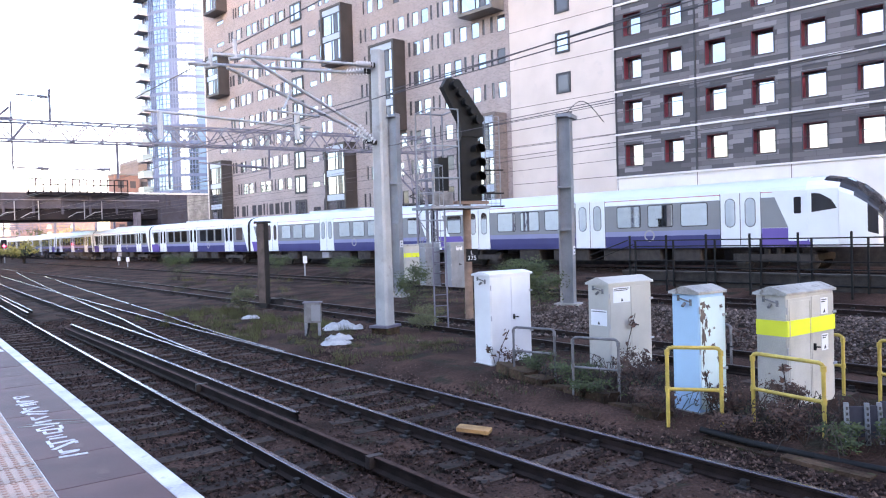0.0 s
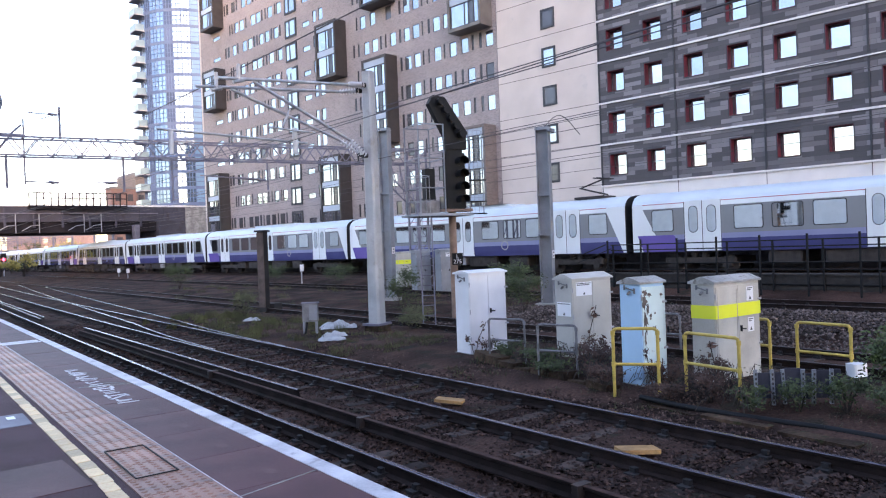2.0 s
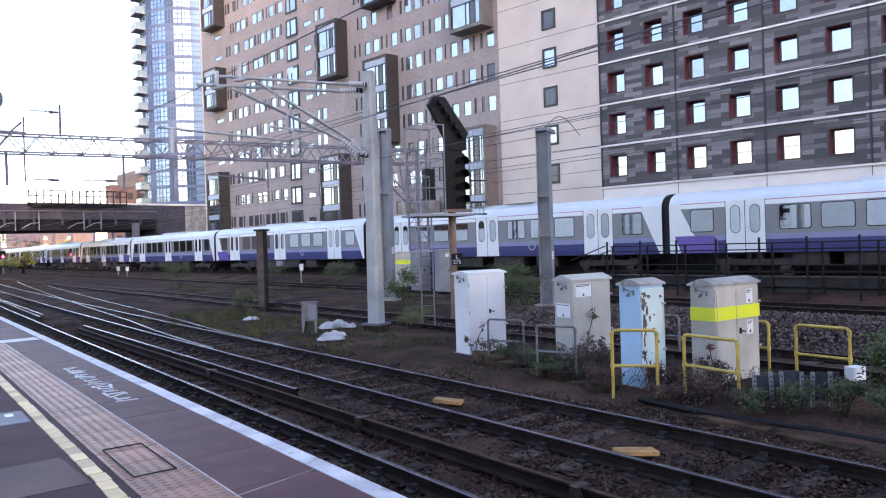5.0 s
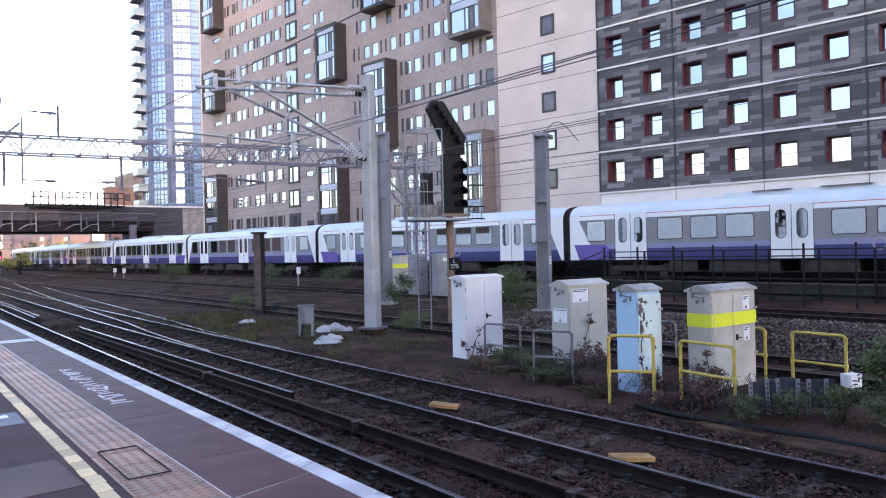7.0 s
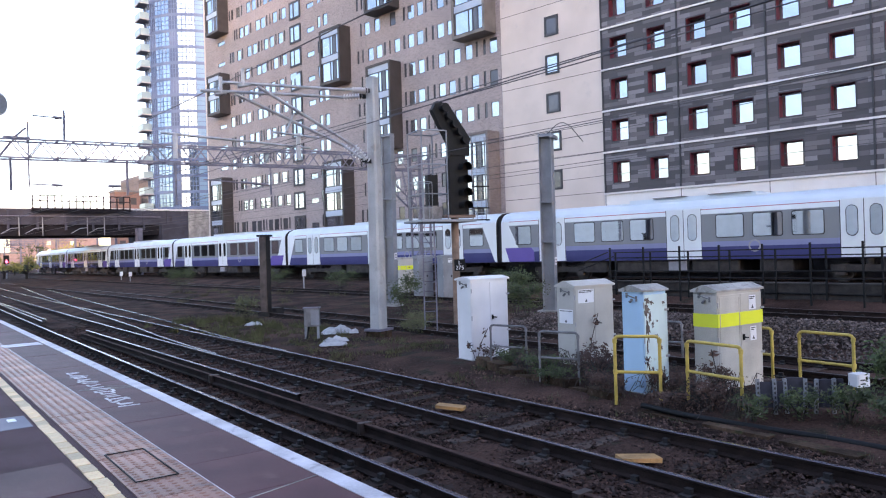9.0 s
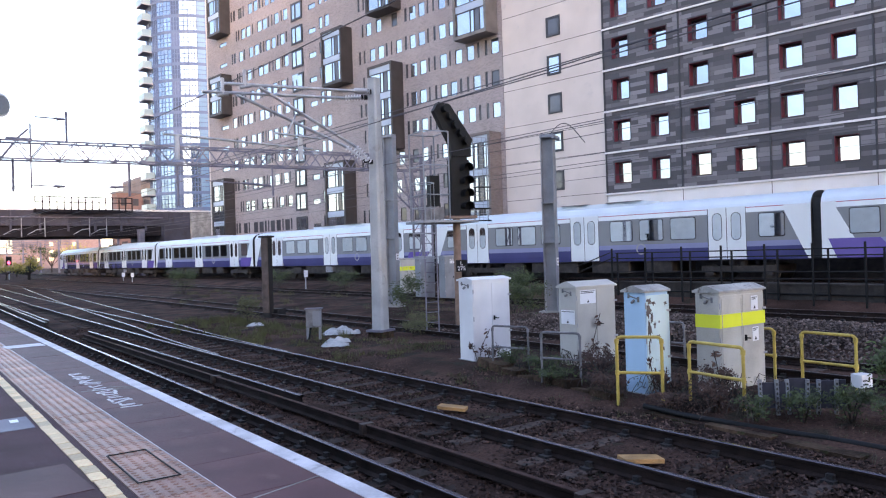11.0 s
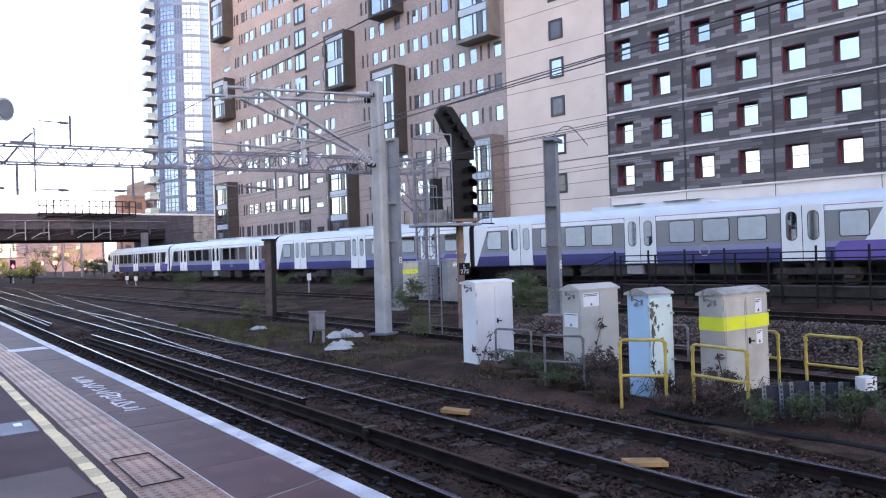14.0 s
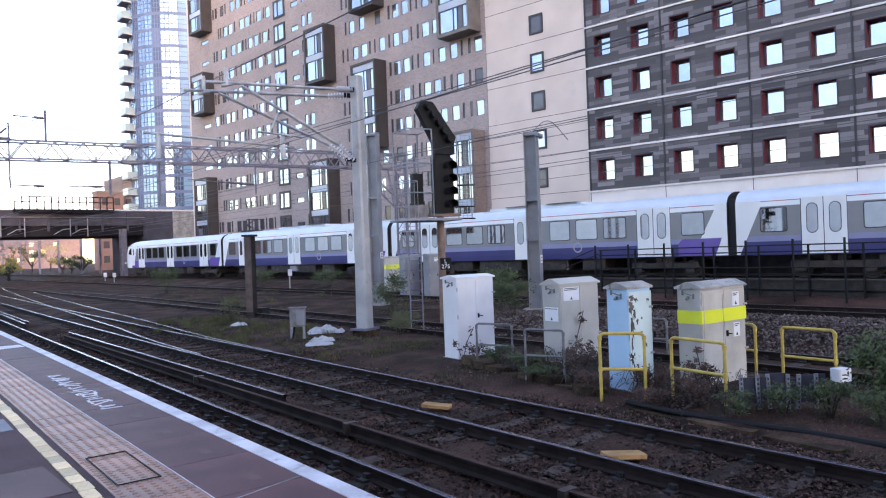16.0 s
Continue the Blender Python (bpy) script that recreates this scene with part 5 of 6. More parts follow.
    cabinet("location_cabinet", 10.33, 7.18, 0.10, 0.60, 0.45, 1.80, "cab_blue", "cab_mint", "pale blue steel cabinet with peeling mint doors", 0.08, split=0.99, scars=((0.09, 0.14, 0.07, 0.05), (0.2, 0.18, 0.05, 0.04), (0.15, 0.42, 0.03, 0.10), (0.5, 0.2, 0.04, 0.03), (0.33, 0.5, 0.02, 0.02), (0.08, 0.30, 0.06, 0.12), (0.10, 0.62, 0.05, 0.20), (0.22, 0.55, 0.035, 0.06), (0.3, 0.75, 0.05, 0.05), (0.42, 0.95, 0.03, 0.05), (0.07, 0.95, 0.03, 0.12), (0.2, 1.3, 0.02, 0.05), (0.4, 1.35, 0.03, 0.04)))
    cabinet("location_cabinet", 11.12, 6.31, 0.10, 1.28, 0.45, 1.765, "cab_beige", "cab_beige", "beige-grey steel cabinet with a lime yellow band", 0.085, True, labels=(("front", 0.88, 1.08, 0.09, 0.33), ("front", 0.90, 1.08, 0.62, 0.86)))
    # smaller cabinets by the running line beyond
    cabinet("far_cabinet", 23.5, 31.6, 0.5, 0.95, 0.5, 2.25, "cab_grey", "cab_grey", "grey steel cabinet with a lime band near the train line", 0.06, True)
    cabinet("far_cabinet", 22.3, 28.4, 0.35, 0.85, 0.5, 2.35, "mast_dark", "mast_dark", "tall plain grey cabinet behind the signal", 0.05, lid="mast_dark")
    cabinet("far_cabinet", 22.6, 26.9, 0.35, 0.85, 0.5, 2.35, "mast_dark", "mast_dark", "tall plain grey cabinet behind the signal", 0.05, labels=(("front", 0.3, 0.65, 0.1, 0.3),), lid="mast_dark")
    y = "yellow painted pipe handrail beside a lineside cabinet"
    hoop("handrail", (9.65, 7.26), (10.04, 6.69), 1.13, "handrail", y)
    hoop("handrail", (10.43, 6.45), (10.24, 5.45), 1.04, "handrail", y)
    hoop("handrail", (12.54, 5.63), (12.44, 4.74), 1.05, "handrail", y)
    hoop("handrail", (12.85, 6.25), (12.95, 7.15), 1.03, "handrail", y)
    g = "bare grey pipe handrail among the weeds"
    hoop("handrail", (10.65, 11.18), (10.85, 10.35), 1.0, "handrail_grey", g, r=0.022)
    hoop("handrail", (10.09, 9.29), (10.30, 8.55), 1.04, "handrail_grey", g, r=0.022)
    hoop("handrail", (13.41, 8.39), (13.3, 9.3), 0.98, "handrail_grey", g, r=0.022)
    # board panels held by punched steel posts
    wall = thing("board_retainer", pose(0, 0, 0), "grey boards held by punched steel posts", "retaining board")
    up = Build().box(-0.026, 0.026, -0.02, 0.02, 0, 0.66, "mast_dark", 0.005)
    for i in range(9):
        up.box(-0.012, 0.012, -0.0225, -0.0195, 0.05 + 0.066 * i, 0.085 + 0.066 * i, "ink")
    up = up.mesh("punched_post")
    feet = ((10.09, 5.12), (10.24, 4.95), (10.35, 4.84), (10.51, 4.66), (10.59, 4.56), (10.76, 4.38), (10.86, 4.27))
    for i, ((x, yy), (x1, y1)) in enumerate(zip(feet[:-1], feet[1:])):
        l = math.hypot(x1 - x, y1 - yy)
        part("board", Build().box(0.0, l - 0.004, 0.024, 0.06, 0.0, 0.36 + 0.03 * (i % 3), "bridge_conc", 0.006), wall, at=pose(x, yy, 0.22 - 0.02 * (i % 2), 0, 0, -47.8))
        part("punched_post", up, wall, at=pose(x, yy, -0.03, rng.normal() * 1.5, rng.normal() * 1.5, -47.8))
    wb = thing("junction_box", pose(12.30, 4.62, 0.28, 0, 0, -20), "small white junction box by the handrail", "box")
    part("case", Build().box(-0.13, 0.13, -0.10, 0.10, 0, 0.20, "cab_white", 0.02).box(-0.03, 0.03, -0.03, 0.03, -0.45, 0.0, "handrail_grey"), wb)
    part("label", Build().box(-0.09, 0.02, -0.105, -0.101, 0.04, 0.06, "ink").box(-0.09, 0.0, -0.105, -0.101, 0.10, 0.12, "ink"), wb)
    bx = thing("junction_box", pose(10.86, 18.95, 0.0, 0, 0, -40), "grey trackside junction box on two legs", "box")
    part("case", Build().box(-0.22, 0.22, -0.11, 0.11, 0.50, 1.03, "handrail_grey", 0.015).box(-0.25, 0.25, -0.14, 0.14, 1.03, 1.06, "truss", 0.01), bx)
    part("door", Build().box(-0.02, 0.22, -0.125, -0.11, 0.55, 0.98, "mast_dark", 0.01), bx)
    for k in (-0.19, 0.17):
        part("leg", Build().box(k - 0.035, k + 0.035, -0.04, 0.04, -0.1, 0.5, "mast_dark"), bx)
    part("conduit", Build().pipe([(-0.1, 0, 0.5), (-0.14, -0.05, 0.2), (-0.2, -0.2, 0.03)], 0.03, "black", 8), bx)
    # concrete cable trough with uneven lids
    tr = thing("cable_trough", pose(0, 0, 0), "mossy concrete cable trough lids along the track", "cable trough", kind="structure")
    lid = Build().box(-0.19, 0.19, 0.005, 0.995, 0, 0.17, "moss", 0.02).mesh("trough_lid")
    pts = [(11.3, 18.0), (10.75, 13.2), (10.05, 8.8), (9.55, 5.6), (9.15, 1.0), (9.0, -3)]
    for (x0, y0), (x1, y1) in zip(pts[:-1], pts[1:]):
        n = int(math.hypot(x1 - x0, y1 - y0))
        for i in range(n):
            k = i / n
            part("trough_lid", lid, tr, at=pose(x0 + (x1 - x0) * k, y0 + (y1 - y0) * k, -0.155 + rng.normal() * 0.02, rng.normal() * 2, rng.normal() * 2, math.degrees(math.atan2(-(x1 - x0), y1 - y0)) + rng.normal() * 1.5) @ pose(0, 0, 0))
    kw = thing("kerb_wall", pose(0, 0, 0), "low mossy masonry kerb below the cabinets", "kerb", kind="structure")
    blk = Build().box(-0.16, 0.16, 0.01, 0.59, -0.1, 0.22, "moss", 0.05).mesh("kerb_block")
    for i in range(8):
        k = i / 8
        part("kerb_block", blk, kw, at=pose(10.62 - 0.85 * k, 11.6 - 4.2 * k - 0.5, rng.normal() * 0.035 - 0.03, rng.normal() * 4, rng.normal() * 5, -11.4 + rng.normal() * 4))
    duct = thing("cable_duct", pose(0, 0, 0), "black plastic cable duct lying along the cess", "cable")
    part("pipe", Build().pipe([(9.62, 6.75, 0.10), (9.58, 6.0, 0.07), (9.60, 5.2, 0.06), (9.63, 4.5, 0.06), (9.66, 4.05, 0.06), (9.6, 2.0, 0.05)], 0.045, "black", 8), duct)
    # plastic sheets
    for x, y, s, n in ((12.2, 19.6, 0.55, 0), (10.5, 17.2, 0.36, 1), (11.7, 24.6, 0.3, 2), (11.0, 17.9, 0.35, 3)):
        v, f, k = [], [], 14
        for j in range(k):
            for i in range(k):
                a, b = (i / (k - 1) - 0.5) * 2, (j / (k - 1) - 0.5) * 2
                z = 0.30 * max(0, 1 - a * a - b * b) ** 0.6 * (0.6 + 0.7 * noise.noise(Vector((a * 2.4, b * 2.4, n)))) + 0.05 * noise.noise(Vector((a * 7, b * 7, n + 5)))
                v.append((a * s * (1 + 0.2 * noise.noise(Vector((b * 3, n, 0)))), b * s * 0.7, z * s * 1.6))
        for j in range(k - 1):
            for i in range(k - 1):
                f.append((j * k + i, j * k + i + 1, (j + 1) * k + i + 1, (j + 1) * k + i))
        ob = part("plastic_sheet", Build().add(v, f, "plastic", True), at=pose(x, y, ground_z(x, y) + 0.01, 0, 0, -30))
        tagged(ob, "crumpled pale plastic sheet lying on the ground", "litter", "plastic litter")


# ---- masts, signal, gantry ----
def h_mast(x, y, z, top, w, d, turn, label, skin="mast_dark"):
    m = thing("overhead_line_mast", pose(x, y, z, 0, 0, turn), label, "mast", "overhead line masts")
    h = top - z
    t = 0.03
    part("column", Build().prism([(-w / 2, -d / 2), (w / 2, -d / 2), (w / 2, t - d / 2), (t / 2, t - d / 2), (t / 2, d / 2 - t), (w / 2, d / 2 - t), (w / 2, d / 2), (-w / 2, d / 2), (-w / 2, d / 2 - t), (-t / 2, d / 2 - t), (-t / 2, t - d / 2), (-w / 2, t - d / 2)], 0, h, skin), m)
    part("base", Build().box(-w * 0.9, w * 0.9, -d * 0.9, d * 0.9, -0.3, 0.12, "concrete", 0.04), m)
    cl = Build().box(-w / 2 - 0.014, w / 2 + 0.014, -d / 2 - 0.014, d / 2 + 0.014, -0.03, 0.03, skin).mesh("collar")
    for k in (0.40, 0.62, 0.985):
        part("collar", cl, m, at=pose(0, 0, h * k))
    part("number_plate", Build().box(-0.11, 0.11, -d / 2 - 0.02, -d / 2 - 0.005, h * 0.27, h * 0.27 + 0.28, "label").box(-0.05, 0.05, -d / 2 - 0.024, -d / 2 - 0.02, h * 0.27 + 0.05, h * 0.27 + 0.10, "ink").box(-0.05, 0.05, -d / 2 - 0.024, -d / 2 - 0.02, h * 0.27 + 0.17, h * 0.27 + 0.22, "ink"), m, "small white plate with dark marks")
    return m


def insulator(a, b, n=7):
    a, b = Vector(a), Vector(b)
    q = Build().tube(a, b, 0.035, "ceramic", 8)
    d = (b - a).normalized()
    for i in range(n):
        c = a + (b - a) * (i + 0.5) / n
        q.tube(c - d * 0.02, c + d * 0.012, 0.095, "ceramic", 10, 0.05)
    return q


def build_masts():
    m = thing("overhead_line_mast", pose(12.49, 17.89, 0.0), "pale grey square mast with twin tubular cantilever arms", "mast", "overhead line masts")
    ring = lambda s: [(-s, -s * 0.7), (-s * 0.7, -s), (s * 0.7, -s), (s, -s * 0.7), (s, s * 0.7), (s * 0.7, s), (-s * 0.7, s), (-s, s * 0.7)]
    lo, hi = ring(0.205), ring(0.150)
    p = [(x, y, 0.36) for x, y in lo] + [(x, y, 7.8) for x, y in hi]
    turn = pose(0, 0, 0, 0, 0, 20)
    part("column", Build().add(p, [(i, (i + 1) % 8, (i + 1) % 8 + 8, i + 8) for i in range(8)] + [tuple(range(8, 16))], "mast"), m, at=turn)
    part("base_plate", Build().box(-0.36, 0.36, -0.30, 0.30, 0.30, 0.36, "truss", 0.03), m, "bolted base plate", at=turn)
    part("pedestal", Build().box(-0.30, 0.30, -0.30, 0.30, -0.3, 0.30, "moss", 0.06), m, "mossy concrete pedestal", at=turn)
    for yy, z1, z2, s, x_end in ((-0.05, 7.38, 7.06, 5.30, -4.66), (0.45, 7.26, 6.90, 5.36, -5.05)):
        part("top_tube", Build().tube((-0.75, yy, z1 - 0.05), (x_end, yy, z2), 0.042, "steel", 10), m)
        part("insulator", insulator((-0.2, yy * 0.5, z1), (-0.75, yy, z1 - 0.05)), m, "ribbed grey insulator")
        part("strut_tube", Build().tube((-0.75, yy, s + 0.42), (x_end + 0.95, yy, z2 + 0.02), 0.042, "steel", 10), m)
        part("insulator", insulator((-0.22, yy * 0.5, s), (-0.75, yy, s + 0.42)), m, "ribbed grey insulator")
        for z in (z1, s):
            part("bracket", Build().box(-0.3, -0.1, yy * 0.5 - 0.05, yy * 0.5 + 0.05, z - 0.06, z + 0.06, "black"), m)
        part("wire_clamp", Build().tube((x_end + 0.55, yy, z2), (x_end + 0.55, yy, z2 + 0.42), 0.05, "ceramic", 8).tube((x_end + 0.4, yy, z2 - 0.06), (x_end + 0.7, yy, z2 + 0.02), 0.05, "steel", 8), m)
    part("registration_arm", Build().tube((-6.1, 0.4, 5.72), (-1.9, 0.4, 5.62), 0.032, "steel", 8).tube((-3.3, -0.05, 5.9), (-1.9, -0.05, 5.85), 0.028, "steel", 8), m)
    part("dropper", Build().tube((-5.75, 0.4, 5.72), (-5.75, 0.4, 5.10), 0.06, "ceramic", 8), m, "pale insulated dropper")
    part("dropper", Build().tube((-2.45, 0.1, 5.95), (-2.45, 0.1, 5.25), 0.07, "ceramic", 8), m, "pale insulated dropper")
    part("stay", Build().tube((-2.9, -0.05, 5.95), (-2.65, -0.05, 6.45), 0.025, "steel", 6), m)
    h_mast(18.68, 25.71, 0.3, 7.75, 0.36, 0.46, 25, "blue-grey steel mast standing between the tracks")
    g = h_mast(19.84, 17.67, 0.25, 6.7, 0.36, 0.46, 25, "dark blue-grey steel mast with a looped wire on top")
    part("loop_wire", Build().pipe([(0.0 + 0.12 * i, -0.1 - 0.11 * i, 6.45 + 0.42 * math.sin(i * 0.42) - 0.0 * i) for i in range(10)], 0.014, "wire", 5), g)
    part("top_bracket", Build().box(-0.3, 0.35, -0.35, -0.23, 6.25, 6.37, "mast_dark"), g)
    h_mast(30.75, 97.0, 0.6, 6.75, 0.6, 0.7, 20, "blue-grey steel mast beside the road bridge", "truss")
    pst = thing("timber_post", pose(13.98, 28.15, 0.0, 0, 0, 30), "black tarred post with a flat cap and a rusty flank", "post")
    part("shaft", Build().box(-0.12, 0.17, -0.17, 0.17, -0.2, 3.42, "post_black", 0.015), pst)
    part("flank_board", Build().box(-0.17, -0.122, -0.15, 0.15, 0.3, 3.40, "post_side"), pst, "rusty brown flank board")
    part("cap", Build().box(-0.24, 0.26, -0.24, 0.24, 3.42, 3.50, "post_black", 0.02), pst)
    part("foot_box", Build().box(0.3, 0.9, -0.3, 0.2, -0.05, 0.42, "post_black", 0.03), pst)


def build_signal():
    s = thing("railway_signal", pose(15.95, 18.13, 0.1, 0, 0, -14), "black colour light signal with a slanted route indicator", "signal")
    part("post", Build().tube((0, 0.25, -0.2), (0, 0.25, 3.7), 0.125, "signal_post", 14), s, "rust brown tubular post")
    head = part("signal_head", Build().box(-0.38, 0.38, -0.12, 0.12, 3.68, 5.50, "black", 0.05), s, "black four-light head")
    for i in range(4):
        z = 3.95 + 0.42 * i
        hood = Build()
        n = 10
        for k in range(n):
            a0, a1 = math.pi * (-0.15 + 1.3 * k / n), math.pi * (-0.15 + 1.3 * (k + 1) / n)
            r = 0.17
            hood.add([(0.16 + r * math.cos(a0), -0.12, z + r * math.sin(a0)), (0.16 + r * math.cos(a1), -0.12, z + r * math.sin(a1)), (0.16 + r * math.cos(a1), -0.46, z + r * math.sin(a1)), (0.16 + r * math.cos(a0), -0.46, z + r * math.sin(a0))], [(0, 1, 2, 3)], "black")
        part("hood", hood, head)
        part("lens", Build().tube((0.16, -0.118, z), (0.16, -0.135, z), 0.13, "black", 14), head, "unlit dark lens")
    ind = part("route_indicator", Build().plate([(-0.36, 0.0), (0.35, 0.0), (0.35, 0.64), (-0.38, 1.68), (-0.80, 1.74), (-0.97, 1.45), (-0.42, 0.42)], -0.12, 0.12, "black"), s, "slanted black five-light route indicator", at=pose(0.08, 0, 5.62))
    for i in range(5):
        cx, cz = 0.14 - 0.185 * i, 0.50 + 0.255 * i
        part("lamp_hood", Build().tube((cx, -0.12, cz), (cx, -0.36, cz), 0.115, "black", 12, 0.135), ind)
    part("bracket", Build().box(-0.5, 0.6, -0.1, 0.3, 3.58, 3.67, "signal_post"), s)
    part("neck", Build().box(-0.3, 0.3, -0.06, 0.06, 5.5, 5.62, "black"), s)
    plate = part("identity_plate", Build().box(-0.18, 0.18, -0.02, 0.0, 1.82, 2.21, "black", 0.01), s, "black plate with white letters", at=pose(0.05, 0.08, 0, 0, 0, -25))
    writing("letters", "L", 0.18, pose(0.0, -0.026, 2.04, 90), plate, "label", "white letter")
    writing("letters", "275", 0.185, pose(0.0, -0.026, 1.87, 90), plate, "label", "white numerals")
    cage = Build()
    x0, x1, y0, y1 = -1.35, -0.45, -0.2, 0.9
    for x in (x0, x1):
        for y in (y0, y1):
            cage.tube((x, y, 3.5), (x, y, 6.4), 0.024, "mast_dark", 6)
    for z in (4.35, 5.3, 6.4):
        cage.pipe([(x0, y0, z), (x1, y0, z), (x1, y1, z), (x0, y1, z), (x0, y0, z)], 0.02, "mast_dark", 6)
    part("guard_cage", cage, s, "steel guard cage round the platform")
    fl = Build().box(x0 - 0.1, 0.55, y0 - 0.08, 1.15, 3.44, 3.52, "mast_dark", 0.01)
    part("walkway", fl, s, "grated steel walkway")
    part("back_box", Build().box(-0.95, -0.6, 0.2, 0.5, 4.0, 5.0, "black", 0.02).box(-1.2, -0.55, 0.05, 0.15, 3.55, 3.95, "handrail_grey"), s)
    grid = Build()
    for i in range(4):
        grid.tube((0.62 + 0.17 * i, 0.1, 3.5), (0.62 + 0.17 * i, 0.1, 6.3), 0.008 if 0 < i < 3 else 0.022, "mast_dark", 5)
    for i in range(19):
        grid.tube((0.62, 0.1, 3.6 + 0.15 * i), (1.13, 0.1, 3.6 + 0.15 * i), 0.007, "mast_dark", 5)
    grid.pipe([(0.4, -0.1, 3.5), (1.13, -0.1, 3.5), (1.13, 0.1, 3.5)], 0.024, "black", 6).pipe([(0.5, -0.1, 4.6), (1.13, -0.1, 4.62)], 0.026, "black", 6).pipe([(0.5, -0.1, 3.9), (1.13, -0.1, 3.9)], 0.026, "black", 6)
    part("mesh_guard", grid, s, "wire mesh guard")
    lad = Build()
    for k in (0, 0.42):
        lad.tube((-1.70 + k, -0.85, -0.15), (-1.30 + k, 0.0, 3.55), 0.022, "truss", 6)
    for i in range(12):
        f = (i + 0.5) / 12
        lad.tube((-1.70 + 0.40 * f, -0.85 + 0.85 * f, -0.15 + 3.7 * f), (-1.28 + 0.40 * f, -0.85 + 0.85 * f, -0.15 + 3.7 * f), 0.014, "truss", 6)
    part("ladder", lad, s, "steel access ladder")
    hp = Build()
    for z in (2.3, 3.1, 3.9, 4.7):
        pts = [(-1.35 + 0.35 * (1 - math.cos(a)) - 0.35, -0.1 + 0.4 * math.sin(a), z) for a in np.arange(0, 6.3, 0.57)]
        hp.pipe(pts, 0.014, "mast_dark", 5)
    for a in np.arange(0.6, 6, 1.1):
        hp.tube((-1.35 + 0.35 * (1 - math.cos(a)) - 0.35, -0.1 + 0.4 * math.sin(a), 2.3), (-1.35 + 0.35 * (1 - math.cos(a)) - 0.35, -0.1 + 0.4 * math.sin(a), 4.7), 0.011, "mast_dark", 5)
    part("ladder_cage", hp, s, "steel safety hoops")


def build_gantry():
    g = thing("overhead_line_gantry", pose(0, 0, 0), "lattice steel gantry spanning all the tracks", "gantry")

    def at(x, dy, z):
        return (x, 37.35 - 0.21 * x + dy, z)

    x0, x1, zb, zt = -2.0, 25.4, 7.15, 7.93
    for dy in (-0.4, 0.4):
        for z in (zb, zt):
            part("chord", Build().bar(at(x0, dy, z), at(x1, dy, z), 0.075, 0.075, "truss"), g)
    n = int((x1 - x0) / 1.1)
    for dy in (-0.4, 0.4):
        for i in range(n):
            a, b, c = x0 + i * 1.1, x0 + i * 1.1 + 0.55, x0 + i * 1.1 + 1.1
            part("lattice_bar", Build().bar(at(a, dy, zb), at(b, dy, zt), 0.04, 0.05, "truss").bar(at(b, dy, zt), at(c, dy, zb), 0.04, 0.05, "truss"), g)
    cross = Build()
    for i in range(n + 1):
        for z in (zb, zt):
            cross.bar(at(x0 + i * 1.1, -0.4, z), at(x0 + i * 1.1, 0.4, z), 0.05, 0.05, "truss")
    tagged(part("cross_bracing", cross, g), kind="stuff")
    for x, base in ((x0, 1.05), (x1, 0.4)):
        leg = Build()
        for dx in (-0.3, 0.3):
            for dy in (-0.4, 0.4):
                leg.bar(at(x + dx, dy, base), at(x + dx, dy, zt), 0.09, 0.09, "truss")
        for i in range(9):
            z = base + (zt - base) * i / 9
            z2 = base + (zt - base) * (i + 1) / 9
            for dy in (-0.4, 0.4):
                k = 0.3 if i % 2 else -0.3
                leg.bar(at(x + k, dy, z), at(x - k, dy, z2), 0.05, 0.03, "truss")
        part("leg", leg, g)
    for dy in (-0.4, 0.4):
        brace = part("knee_brace", Build().bar(at(x1 - 2.6, dy, zb), at(x1 - 0.3, dy, zb - 2.2), 0.07, 0.07, "truss"), g)
        for i in range(4):
            part("lattice_bar", Build().bar(at(x1 - 2.3 + 0.5 * i, dy, zb), at(x1 - 2.0 + 0.5 * i, dy, zb - 0.6 - 0.46 * i), 0.04, 0.04, "truss"), brace)
    for x, z0, z1, r in ((6.82, 5.9, 8.75, 0.035), (6.15, 5.75, 7.15, 0.055), (10.68, 5.6, 7.15, 0.06), (8.2, 7.93, 9.35, 0.05), (12.75, 5.2, 7.15, 0.05), (17.2, 5.7, 7.15, 0.05)):
        part("drop_post", Build().tube(at(x, 0, z0), at(x, 0, z1), r, "truss", 8), g)
    for a, b in (((6.85, 6.05), (8.1, 6.0)), ((9.0, 6.0), (10.4, 6.02)), ((4.6, 6.05), (5.7, 6.07)), ((7.0, 9.05), (8.15, 9.0)), ((14.0, 6.4), (17.1, 6.2))):
        part("registration_arm", Build().tube(at(a[0], 0, a[1]), at(b[0], 0, b[1]), 0.03, "truss", 6).tube(at((a[0] + b[0]) / 2 + 0.2, 0, (a[1] + b[1]) / 2), at(b[0] - 0.02 if b[0] < 9 else b[0], 0, b[1]), 0.06, "truss", 8), g)
        part("steady_arm", Build().tube(at(b[0] - 0.1, 0, b[1]), at(b[0] - 0.7, 0, b[1] - 0.22), 0.018, "truss", 6), g)
    part("switch_arm", Build().tube(at(6.2, 0, 7.95), at(6.75, 0, 8.5), 0.045, "truss", 8).box(5.9, 6.9, 35.9, 36.15, 7.97, 8.1, "truss"), g)


def sag(a, b, d, n=14):
    a, b = Vector(a), Vector(b)
    return [a + (b - a) * i / n - Vector((0, 0, 4 * d * (i / n) * (1 - i / n))) for i in range(n + 1)]


def build_wires():
    """Contact wires, the catenaries above them and the feeders, all running with their tracks."""
    lines = []
